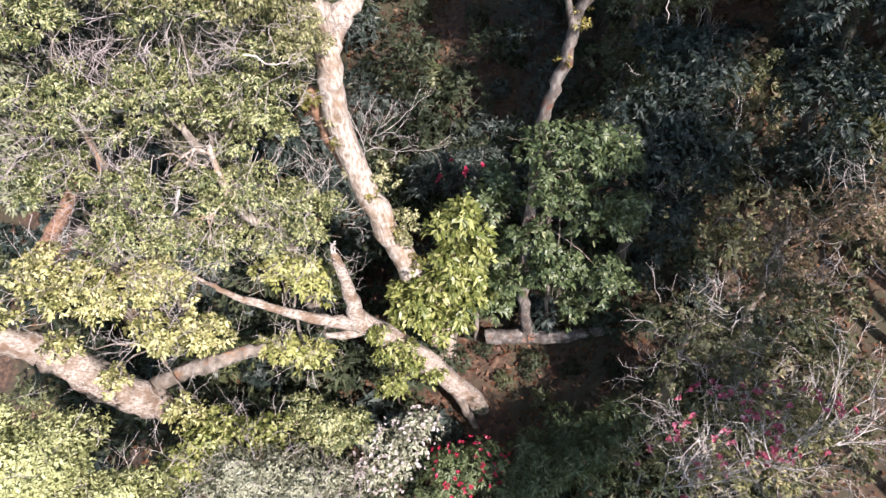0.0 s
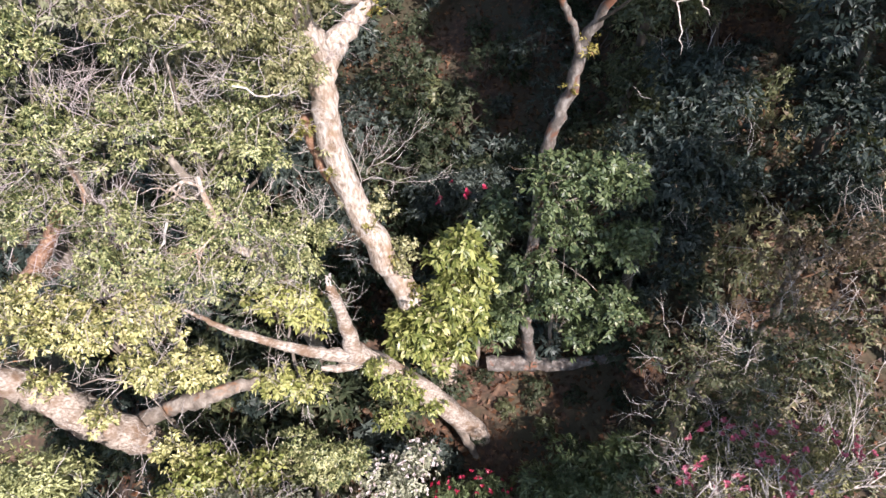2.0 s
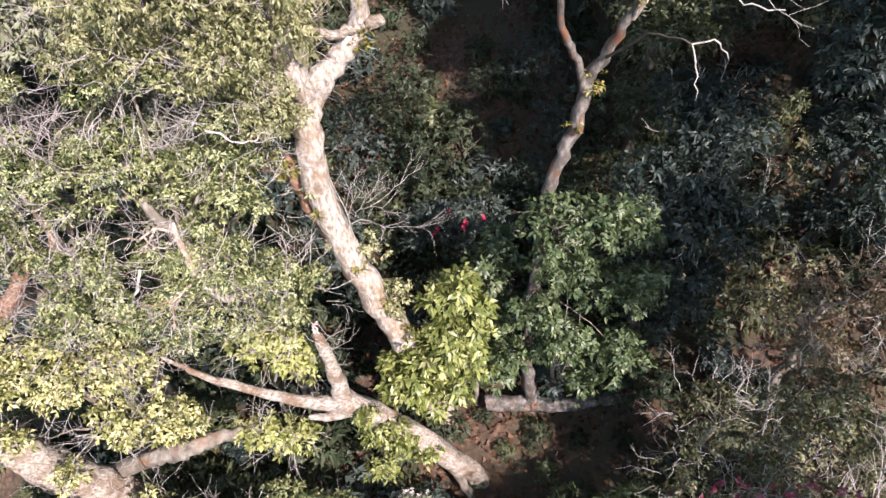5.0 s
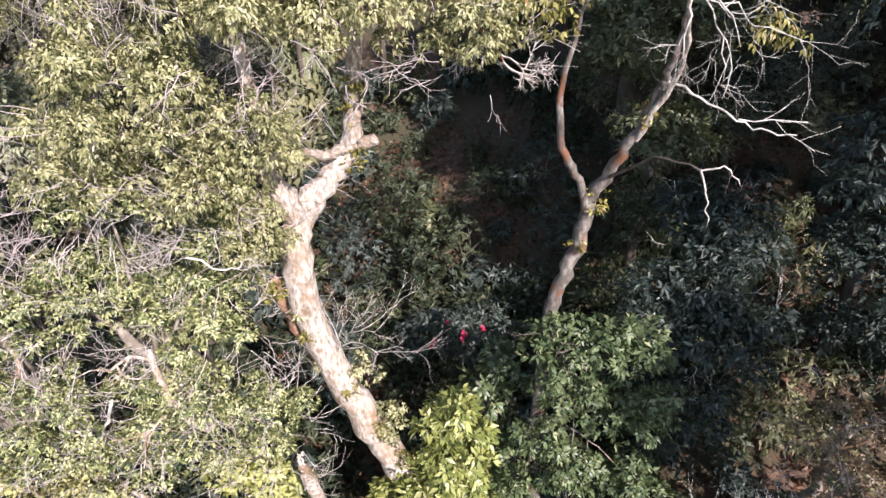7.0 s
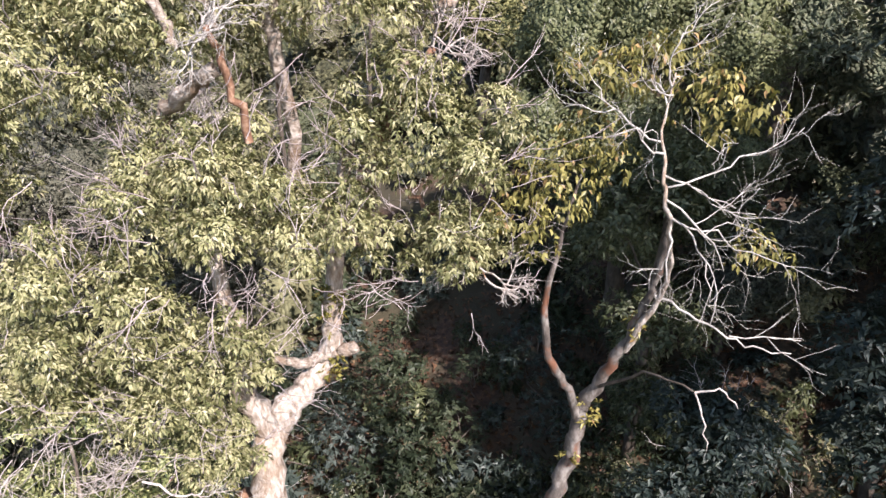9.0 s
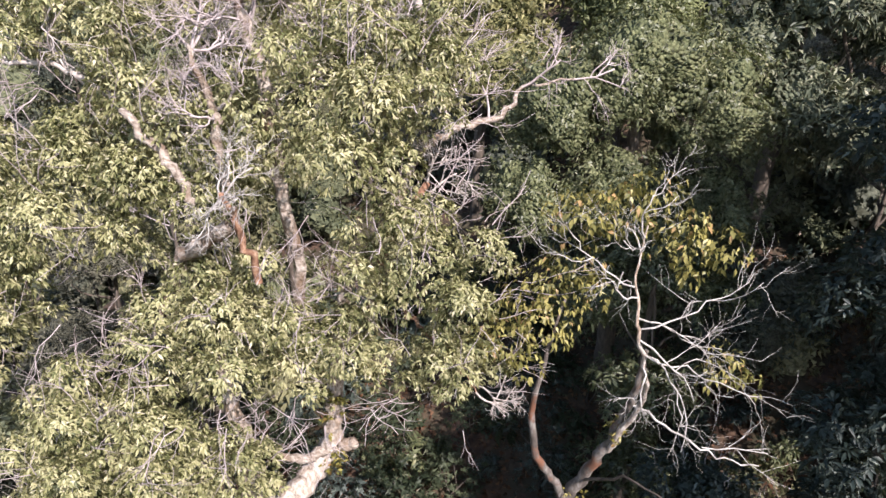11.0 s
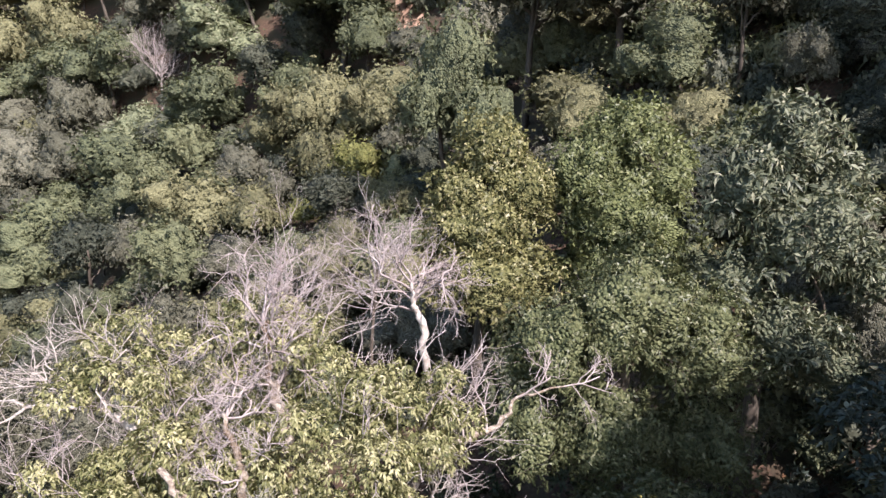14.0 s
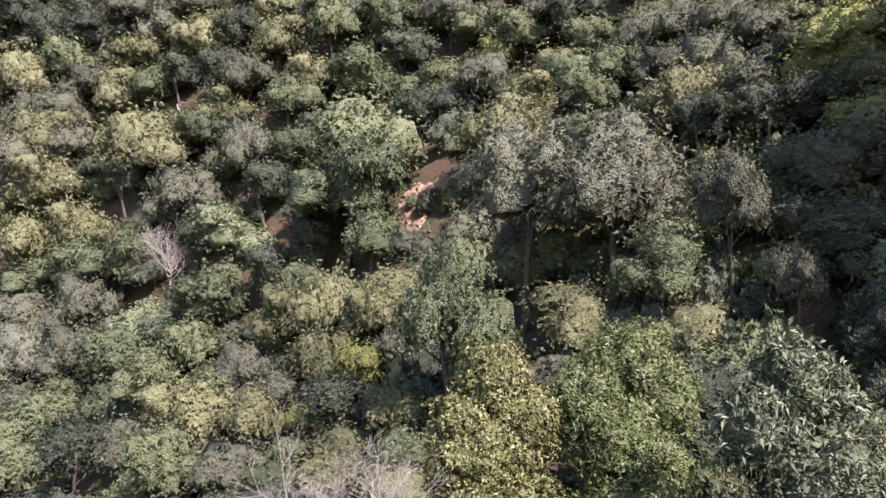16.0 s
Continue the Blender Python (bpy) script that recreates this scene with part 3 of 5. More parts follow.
def known_trees():
    """The trees of the hillside that can be told apart, from the gully up."""
    place("mid_laurel", 1.3, 55.0, 28.2, 4.2)
    place("mid_grey", 7.9, 64.1, 37.2, 4.6, "pale grey-green tree with a thin crown on a bare trunk")
    place("mid_grey", 14.5, 58.1, 36.9, 5.0, "pale grey-green tree with a thin crown on a bare trunk")
    place("mid_laurel", 16.7, 52.3, 29.6, 3.2)
    place("mid_grey", 20.4, 50.4, 34.0, 2.8)
    place("mid_grey", 22.2, 45.3, 29.9, 1.9)
    place("mid_grey", 27.2, 46.9, 24.6, 2.2)
    place("far_oak", -111.4, 182.7, 79.3, 8.3)
    place("far_dark", -110.4, 192.1, 94.8, 7.2)
    place("far_dark", -125.5, 201.9, 103.3, 7.0)
    place("far_dark", -93.6, 185.6, 92.6, 7.4)
    place("far_grey", -84.2, 188.3, 101.5, 7.0)
    place("far_dark", -102.2, 195.8, 104.4, 6.8)
    place("far_grey", -70.5, 178.1, 91.6, 6.6)
    place("far_oak", -77.0, 176.3, 85.7, 7.0)
    place("far_grey", -65.0, 178.9, 97.1, 7.4)
    place("far_oak", -57.4, 168.2, 86.0, 7.7)
    place("far_laurel", -97.2, 181.5, 82.1, 6.3)
    place("far_grey", -89.4, 176.6, 77.7, 6.1)
    place("far_oak", -80.1, 169.8, 72.3, 6.7)
    place("far_laurel", -69.3, 167.2, 73.7, 5.8)
    place("far_grey", -103.5, 175.1, 67.7, 6.9)
    place("far_grey", -94.7, 173.4, 69.5, 6.4)
    place("far_dark", -62.0, 166.1, 76.2, 5.5)
    place("far_dark", -50.3, 157.7, 72.5, 5.8)
    place("far_grey", -42.8, 154.1, 73.4, 6.3)
    place("far_dark", -47.8, 166.1, 86.7, 6.2)
    place("far_oak", -37.6, 158.3, 82.0, 5.9)
    place("far_oak", -26.1, 143.1, 69.7, 5.9)
    place("far_laurel", -30.3, 140.9, 63.7, 5.8)
    place("far_laurel", -23.4, 151.2, 82.1, 6.2)
    place("far_grey", -27.7, 160.9, 91.7, 6.0)
    place("far_grey", -15.5, 152.5, 87.7, 5.7)
    place("far_laurel", -14.4, 133.2, 65.2, 6.3)
    place("far_laurel", -9.1, 143.2, 79.9, 5.9)
    place("far_dark", -5.9, 137.0, 72.5, 4.7)
    place("far_grey", -2.1, 145.0, 84.8, 4.8)
    place("far_oak", -46.8, 150.9, 65.0, 5.6)
    place("far_laurel", -49.8, 149.1, 59.6, 5.1)
    place("far_oak", -62.8, 148.7, 57.0, 10.4)
    place("far_oak", -98.7, 169.7, 61.6, 7.3)
    place("far_grey", -87.5, 165.8, 59.2, 5.4)
    place("far_grey", -102.4, 167.0, 54.2, 6.9)
    place("far_oak", -88.4, 157.7, 48.2, 7.7)
    place("far_grey", -37.2, 135.2, 53.4, 6.9)
    place("far_dark", -66.4, 148.6, 47.2, 5.8)
    place("far_grey", -48.2, 134.1, 44.3, 7.2)
    place("far_dark", -30.9, 126.1, 43.0, 4.3)
    place("far_laurel", -25.8, 130.7, 52.1, 4.5)
    place("far_laurel", -12.9, 116.3, 49.0, 7.8)
    place("far_laurel", -13.5, 104.6, 39.8, 8.0)
    place("far_laurel", -1.2, 127.3, 62.5, 4.4)
    place("far_dark", -3.2, 123.5, 56.4, 3.8)
    place("far_oak", -89.5, 150.1, 35.6, 8.1)
    place("far_oak", -75.2, 145.0, 36.6, 6.9)
    place("far_oak", -98.3, 159.9, 41.9, 5.5)
    place("far_oak", -63.3, 138.0, 34.0, 5.1)
    place("far_pale", -36.8, 122.3, 36.0, 5.2)
    place("bare_far", -48.4, 125.6, 28.6, 7.0)
    place("far_laurel", -73.1, 139.3, 29.0, 5.9)
    place("far_laurel", -82.2, 142.9, 26.6, 5.8)
    place("far_laurel", -60.0, 131.2, 29.0, 5.9)
    place("far_dark", -44.6, 127.5, 33.7, 3.7)
    place("far_dark", -19.5, 109.8, 33.6, 3.7)
    place("far_laurel", -9.1, 98.3, 32.8, 3.8)
    place("far_grey", -65.2, 128.9, 22.2, 6.0)
    place("far_grey", -84.0, 139.1, 20.5, 6.2)
    place("far_pale", -49.9, 117.9, 20.5, 4.6)
    place("far_laurel", -35.1, 107.7, 23.9, 5.4)
    place("far_laurel", -34.8, 101.4, 18.2, 4.2)
    place("far_dark", -25.8, 108.6, 28.3, 3.7)
    place("far_oak", -19.4, 90.7, 22.7, 4.2)
    place("far_oak", -12.3, 82.1, 24.4, 4.7)
    place("far_oak", -6.9, 77.6, 24.1, 3.4)
    place("far_oak", -12.4, 75.8, 19.7, 3.5)
    place("far_lime", -7.2, 69.8, 19.5, 2.6)
    place("far_grey", -24.3, 88.9, 16.9, 3.0)
    place("far_grey", -74.4, 127.3, 13.1, 6.4)
    place("far_grey", -62.9, 121.2, 13.9, 5.1)
    place("far_laurel", -49.0, 110.1, 15.4, 5.5)
    place("far_grey", -71.0, 120.5, 6.3, 5.0)
    place("far_laurel", -59.5, 114.4, 8.4, 4.1)
    place("far_laurel", -48.1, 103.3, 9.3, 4.0)
    place("far_laurel", -40.6, 98.2, 12.3, 4.3)
    place("far_laurel", -28.1, 89.0, 14.7, 3.2)
    place("far_grey", -16.6, 77.4, 16.8, 2.9)
    place("far_oak", -26.5, 78.1, 12.7, 4.6)
    place("far_oak", -18.6, 73.5, 14.9, 3.7)
    place("far_lime", -13.0, 71.5, 14.7, 1.6)
    place("far_dark", -9.3, 65.9, 16.5, 2.6)
    place("far_oak", -3.3, 59.8, 18.0, 2.3)
    place("far_laurel", -61.8, 108.6, 4.0, 5.4)
    place("far_laurel", -60.0, 101.7, 0.0, 4.7)
    place("far_dark", -46.5, 91.5, 4.2, 4.2)
    place("far_grey", -38.6, 88.3, 7.2, 3.4)
    place("far_laurel", -26.6, 72.2, 8.7, 3.7)
    place("far_grey", -19.8, 68.6, 11.1, 3.1)
    place("far_grey", -2.9, 69.6, 22.5, 2.6)
    place("far_grey", 2.6, 139.6, 81.6, 5.2)
    place("far_laurel", 8.0, 133.3, 75.8, 4.6)
    place("far_lime", 11.4, 128.0, 69.1, 2.9)
    place("far_grey", 8.3, 121.7, 63.6, 5.5)
    place("far_laurel", 15.9, 126.4, 72.3, 4.7)
    place("far_grey", 19.4, 128.7, 77.4, 4.8)
    place("far_dark", 23.5, 122.8, 73.1, 4.8)
    place("far_laurel", 26.8, 117.4, 68.7, 4.0)
    place("far_dark", 30.6, 118.7, 73.7, 4.9)
    place("far_pale", 22.2, 111.2, 60.2, 3.8)
    place("far_laurel", 26.6, 103.8, 59.3, 4.4)
    place("far_laurel", 23.1, 100.0, 54.1, 3.7)
    place("far_oak", 14.0, 111.4, 57.0, 5.0)
    place("far_oak", 9.9, 101.7, 49.9, 6.2)
    place("far_laurel", 5.2, 108.7, 47.8, 3.7)
    place("far_grey", 31.8, 107.0, 64.7, 4.4)
    place("far_grey", 35.7, 103.0, 65.1, 4.4)
    place("far_grey", 39.6, 96.5, 64.3, 4.1)
    place("far_grey", 33.2, 86.3, 55.5, 3.8)
    place("far_grey", 39.0, 85.2, 58.7, 3.6)
    place("far_grey", 30.9, 96.3, 57.1, 3.3)
    place("far_oak", 26.8, 75.2, 47.1, 4.0)
    place("far_dark", 25.8, 68.8, 42.8, 3.0)
    place("far_dark", 30.7, 69.2, 46.7, 3.3)
    place("far_dark", 34.5, 69.1, 49.0, 3.0)
    place("far_dark", 28.6, 60.8, 41.6, 2.8)
    place("far_dark", 31.4, 59.8, 42.8, 2.7)
    place("far_lime", 35.9, 63.0, 49.2, 3.9)
    place("far_lime", 32.6, 54.4, 40.5, 2.5)
    place("far_grey", 7.3, 90.5, 40.6, 4.5)
    place("far_grey", 4.4, 83.7, 34.0, 3.2)
    place("far_grey", 9.1, 73.2, 32.5, 2.8)
    place("far_dark", 27.1, 51.5, 35.6, 3.0)
    place("far_dark", 29.8, 51.0, 36.7, 3.0)
    place("far_dark", 26.4, 47.2, 31.4, 2.7)
    place("far_dark", 24.9, 51.2, 32.2, 1.9)


known_trees()


def red_bank():
    """A slip of bare red earth between the trees."""
    rng = np.random.default_rng(31)
    V, F, m, k = [], [], 22, 7
    for i in range(k + 1):
        for j in range(m):
            g = j * 2 * math.pi / m
            r = i / k * (1 + 0.22 * math.sin(3 * g + 1) + 0.12 * math.sin(7 * g))
            x, y = -2.6 + 4.4 * r * math.cos(g), 113.0 + 5.5 * r * math.sin(g)
            V.append((x, y, ground_z(x, y) + 0.7 * (1 - (i / k) ** 3) - 0.25 + 0.25 * rng.normal() * (i < k)))
    for i in range(k):
        for j in range(m):
            F.append((i * m + j, (i + 1) * m + j, (i + 1) * m + (j + 1) % m, i * m + (j + 1) % m))
    tagged(new("bank", mesh_np("bank", V, F, SOIL, True)), "bare red earth bank where the slope has slipped", "bank", kind="structure")


red_bank()


def snag(x, y, top, r, seed, lean):
    foot = (x, y, ground_z(x, y))
    root = thing("snag", foot, "bleached bare dead trunk standing above the trees", "dead tree")
    path = smooth_path([(0, 0, -0.5), (lean * 0.3, 0, (top - foot[2]) * 0.6), (lean, 0, top - foot[2])], 6, 0.12, seed)
    part("trunk", tubes_mesh("snag_trunk", [(path, (r * 1.6, r, r * 0.5))], TWIG_WHITE, 6, 0.1, seed), root)
    part("branch", tubes_mesh("snag_branch", boughs(np.random.default_rng(seed), path[-3], (0.8, 0, 0.5), 2.2, r * 0.4, 1, 2), TWIG_WHITE, 4), root)


snag(-60.4, 161.3, 68.8, 0.26, 5, -1.2)
snag(-82.6, 153.0, 51.0, 0.26, 6, 1.0)
snag(26.4, 53.6, 38.9, 0.16, 8, 0.6)


def far_woods():
    """Lower trees that close the wood between the known ones, and the wood that goes on round about."""
    mix = ["low_oak"] * 4 + ["low_laurel"] * 5 + ["low_dark"] * 7 + ["low_grey"] * 3
    for n in range(26000):
        y = rr.uniform(42, 285)
        half = 0.68 * (y - 2) + 5
        x = rr.uniform(-half, half)
        if y > 172 + max(0.0, -x) * 0.85 or x > 75:
            continue
        if abs(x + 2.6 - 0.027 * (113 - y)) < 5.0 and 92 < y < 119:
            continue
        gap = 3.6 if y < 75 else 4.4 if y < 110 else 5.2 if y < 150 else 7.2
        if not free(x, y, gap):
            continue
        plant(x, y)
        low = y < 172 and -0.62 * (y - 2) < x < 0.62 * (y - 2)
        s = rr.uniform(0.75, 1.05) * (0.8 if y < 75 else 1.0 if y < 110 else 1.2 if y < 150 else 1.6) if low else rr.uniform(0.8, 1.2) if y < 110 else rr.uniform(1.3, 1.9)
        stand(KINDS[rr.choice(mix)], x, y, s, rr.uniform(0, 360), rr.uniform(0.6, 0.85))


far_woods()


def hillside_shrubs():
    """Low shrubs that close the ground between the trunks."""
    made = []
    for k, mat in enumerate((FAR_DARK, FAR_LAUREL, FAR_OAK)):
        made.append(soft_crown("shrub_leaves", 400 + k, [(0, 0, 0.8, 1.5, 1.4, 1.3), (0.9, 0.3, 0.5, 1.0, 1.0, 0.9), (-0.7, 0.5, 0.6, 1.0, 1.1, 1.0)], 420, 3, 0.26, 0.13, mat, 16, grid=(10, 5)))
    stem = tubes_mesh("shrub_stem", [([(0, 0, -0.4), (0.05, 0, 0.4), (0, 0.08, 1.1)], (0.07, 0.03))], BARK_DARK, 4)
    for n in range(290):
        y = rr.uniform(26, 120)
        x = rr.uniform(-0.45 * y, 0.62 * y + 4)
        s = rr.uniform(0.8, 1.6)
        if -6 < x < 13 and y < 36:
            continue
        ob = thing("shrub", (x, y, ground_z(x, y)), "low dark green shrub between the hillside trees", "shrub", "hillside shrubs")
        ob.matrix_basis = Matrix.LocRotScale(ob.location, Euler((0, 0, rr.uniform(0, 6.28))), (s, s, s * rr.uniform(0.8, 1.6)))
        part("leaves", made[rr.choice((0, 0, 1, 1, 2))], ob)
        part("stem", stem, ob)
    rs = random.Random(77)
    for n in range(60):
        y = rs.uniform(38, 64)
        x, s = rs.uniform(0.36 * y, 0.66 * y + 3), rs.uniform(1.0, 1.6)
        ob = thing("shrub", (x, y, ground_z(x, y)), "tall dark shrub on the shaded slope", "shrub", "hillside shrubs")
        ob.matrix_basis = Matrix.LocRotScale(ob.location, Euler((0, 0, rs.uniform(0, 6.28))), (s, s, s * rs.uniform(1.0, 1.7)))
        part("leaves", made[rs.choice((0, 0, 1))], ob)
        part("stem", stem, ob)


hillside_shrubs()


# ---- middle trees ----
def crown_tree(name, label, foot, lobes, seed, mat, bark, clumps, per, length, width, trunk=None, radius=(0.22, 0.07), category="tree", group="", limbs=True, twigs=0, twig_mat=None, **kw):
    """A tree or bush in its place: lobes give its crown, the trunk runs from the foot, limbs reach into every lobe."""
    root = thing(name, foot, label, category, group)
    base = np.array(foot, float)
    rel = [(x - base[0], y - base[1], z - base[2], a, b, c) for x, y, z, a, b, c in lobes]
    top = np.array(rel[0][:3])
    pts = [np.array(q, float) - base for q in trunk] if trunk else [np.array((0, 0, -0.4)), top * np.array((0.4, 0.4, 0.5)), top]
    path = smooth_path(pts, 6, 0.03 if trunk else 0.06, seed)
    part("trunk", tubes_mesh(name + "_trunk", [(path, radius)], bark, 12, 0.05, seed), root)
    rng = np.random.default_rng(seed)
    if limbs:
        fine_wood = []
        for k, l in enumerate(rel):
            c = np.array(l[:3])
            at = path[int(len(path) * rng.uniform(0.55, 0.9))]
            q = smooth_path([at, (at + c) / 2 + rng.normal(size=3) * 0.15, c + rng.normal(size=3) * 0.2], 4, 0.04, seed + k)
            part("limb", tubes_mesh(name + "_limb", [(q, (radius[-1] * 0.7, radius[-1] * 0.25))], bark, 6, 0.04, seed + k), root)
            for m in range(4):
                w = unit(rng.normal(size=3) + np.array((0, 0.4, 0.3)))
                fine_wood += boughs(rng, q[-1], w, max(l[3:]) * 0.75, radius[-1] * 0.18, 1, 3, 0.7, 0.05)
        tagged(part("twigwork", tubes_mesh(name + "_twigwork", fine_wood, bark, 4, 0, seed), root, "thin branches inside the crown"), kind="stuff")
    make = soft_crown if "bumps" in kw else crown_mesh
    part("crown", make(name + "_crown", seed, rel, clumps, per, length, width, mat, **kw), root)
    if twigs:
        p, d = lobe_points(rng, rel, twigs, -0.7, 0.0)
        t = []
        for a, b in zip(p, d):
            t += boughs(rng, a * 0.985, b + np.array((0, 0, 0.2)), rng.uniform(0.4, 0.9), 0.009, 1, 4, 0.9, 0.02, 0.24)
        tagged(part("twigwork", tubes_mesh(name + "_twigs", t, twig_mat or TWIG, 3, 0, seed), root, "fine bare twigs"), kind="stuff")
    return root


def foot_at(x, y):
    return (x, y, ground_z(x, y))


# the great pale tree
TRUNK = [(0.1, 13.6, 1.2), (-0.35, 13.4, 4.0), (-1.15, 13.3, 6.8), (-2.0, 13.25, 9.4), (-2.55, 13.25, 12.0), (-2.55, 13.3, 13.6), (-2.35, 13.7, 14.3), (-1.85, 14.15, 14.7), (-1.5, 14.3, 15.4), (-1.3, 14.2, 16.6), (-0.9, 14.2, 19.2)]
GREAT = [(-1.0, 13.6, 21.7, 1.9, 1.3, 1.7), (-3.2, 13.6, 21.2, 1.7, 1.1, 1.8), (-4.9, 13.4, 20.4, 1.6, 1.3, 1.9), (-2.5, 12.7, 18.7, 1.6, 1.2, 1.4), (-4.3, 12.4, 17.2, 1.5, 1.2, 1.6), (0.2, 13.5, 19.4, 1.5, 1.2, 1.5), (-3.6, 12.7, 15.6, 1.2, 1.1, 1.2), (-6.3, 13.0, 18.8, 1.3, 1.2, 1.5), (-1.2, 13.2, 18.2, 1.1, 1.0, 1.0), (-4.4, 14.2, 22.8, 1.3, 1.0, 1.1), (-2.2, 14.3, 23.4, 1.2, 0.9, 0.9), (0.1, 13.8, 22.4, 1.0, 0.9, 1.1), (-2.7, 12.4, 16.3, 0.9, 0.7, 1.1), (-3.0, 12.4, 14.7, 0.7, 0.6, 0.9), (0.7, 13.2, 17.9, 1.0, 0.8, 0.8), (-5.4, 12.6, 16.0, 1.2, 1.0, 1.2)]
great = crown_tree("great_tree", "old leaning tree with pale lichen-covered bark and hanging olive leaves", foot_at(0.1, 13.6), GREAT, 101, OAK, BARK_PALE, 27000, 6, 0.084, 0.032, TRUNK, (0.48, 0.43, 0.39, 0.34, 0.31, 0.29, 0.27, 0.22, 0.18, 0.15, 0.10), fine=False, droop=0.75, upward=0.3, each=14, size=0.26, twigs=480, low=-0.7, limbs=False, twig_mat=TWIG_LILAC)


def great_limb(name, pts, radii, mat, seed, label=""):
    q = [np.array(p, float) - np.array(great.location) for p in pts]
    return part(name, tubes_mesh(name, [(smooth_path(q, 5, 0.025, seed), radii)], mat, 9, 0.06, seed), great, label)


great_limb("limb", [(-2.45, 13.5, 14.1), (-2.75, 13.2, 15.3), (-2.7, 13.2, 16.3), (-2.9, 13.3, 18.0)], (0.24, 0.20, 0.16, 0.10), BARK_PALE, 3)
great_limb("broken_stub", [(-1.45, 14.3, 15.3), (-1.9, 14.0, 15.25), (-2.35, 13.8, 15.5)], (0.13, 0.10, 0.06), DEADWOOD, 4, "short pale broken branch stub")
great_limb("broken_stub", [(-1.6, 14.3, 15.25), (-1.2, 14.2, 15.4), (-1.0, 14.15, 15.5)], (0.14, 0.13, 0.11), DEADWOOD, 5, "short pale broken branch stub")
great_limb("rust_limb", [(-2.5, 13.4, 10.3), (-2.95, 13.45, 11.6), (-3.1, 13.45, 12.7)], (0.20, 0.20, 0.15), RUSTWOOD, 6, "rust-coloured broken limb")

# the second tree, half bare, with yellowing leaves
TRUNK2 = [(3.0, 13.5, 2.3), (2.6, 13.3, 5.0), (2.45, 13.3, 7.6), (2.5, 13.8, 10.2), (2.6, 14.0, 11.8), (2.95, 14.05, 13.2), (3.05, 14.05, 14.3), (3.45, 13.7, 15.6), (3.7, 13.4, 17.0), (3.75, 13.2, 18.2)]
YL = [(2.4, 13.6, 19.0, 0.9, 0.8, 0.8), (1.6, 13.4, 18.3, 0.7, 0.7, 0.6), (3.2, 13.6, 20.4, 1.1, 0.9, 0.6), (4.2, 13.3, 19.9, 0.6, 0.7, 0.6), (5.0, 13.0, 18.0, 0.4, 0.5, 0.4)]
second = crown_tree("half_bare_tree", "slender forked tree, half bare, with large yellowing leaves", foot_at(3.0, 13.5), YL, 111, YELLOW, BARK_DIM, 1500, 2, 0.105, 0.05, TRUNK2, (0.20, 0.18, 0.155, 0.15, 0.15, 0.15, 0.13, 0.09, 0.06, 0.04), fine=True, droop=1.3, each=5, size=0.5, limbs=False, low=-0.9)


def second_limb(name, tubes, mat, seed, label=""):
    o = np.array(second.location)
    t = [([np.array(p, float) - o for p in q], r) for q, r in tubes]
    return part(name, tubes_mesh(name, t, mat, 6, 0.04, seed), second, label)


second_limb("limb", [(smooth_path([(3.0, 14.05, 13.9), (2.7, 13.9, 14.8), (2.3, 13.7, 15.6), (2.15, 13.6, 16.6), (2.25, 13.5, 17.8), (2.5, 13.5, 19.0)], 5, 0.02, 7), (0.08, 0.08, 0.07, 0.06, 0.04, 0.02))], BARK_DIM, 7)
r2 = np.random.default_rng(112)
stem = smooth_path([(3.5, 13.6, 15.8), (3.75, 13.0, 17.4), (3.4, 12.3, 18.6), (3.25, 12.2, 19.2), (3.2, 12.5, 19.7), (3.35, 12.8, 20.5)], 5, 0.02, 8)
second_limb("limb", [(stem, (0.06, 0.045, 0.034, 0.028, 0.02, 0.010))], BARK_PALE, 8)
# place on the stem, way, length
for k, (at, w, ln) in enumerate(((0.80, (-0.9, 0.1, 0.35), 1.5), (0.78, (-0.6, -0.2, 0.1), 1.2), (0.92, (0.5, 0.2, 0.9), 1.3), (0.86, (0.8, 0.2, 0.5), 1.6), (0.97, (-0.3, 0.2, 0.9), 1.1), (0.60, (0.9, -0.1, 0.25), 1.9), (0.58, (1.0, -0.2, -0.25), 2.1), (0.50, (0.8, -0.3, -0.6), 2.0), (0.46, (0.9, 0.0, -0.45), 1.9), (0.70, (1.0, 0.1, 0.1), 1.9), (0.42, (0.5, -0.3, -0.8), 1.3))):
    second_limb("bare_branch", boughs(r2, stem[int(at * (len(stem) - 1))], w, ln * 0.66, 0.0145, 3, 3, 0.75, 0.02, 0.30, 6), TWIG_WHITE, 20 + k, "bare white branch with forked twigs")
second_limb("limb", [(smooth_path([(3.2, 13.9, 14.8), (3.6, 12.8, 15.9), (4.0, 11.95, 16.28)], 4, 0.03, 9), (0.035, 0.022, 0.014))], BARK_DARK, 11, "thin dark branch")
second_limb("dead_branch", [(smooth_path([(4.0, 11.9, 16.3), (4.15, 11.8, 15.9), (4.25, 11.7, 15.4)], 4, 0.03, 9), (0.015, 0.014, 0.007)), (smooth_path([(4.0, 11.9, 16.3), (4.3, 11.8, 16.4), (4.6, 11.8, 16.1)], 4, 0.02, 9), (0.016, 0.008))], TWIG, 9, "hooked bare dead branch")
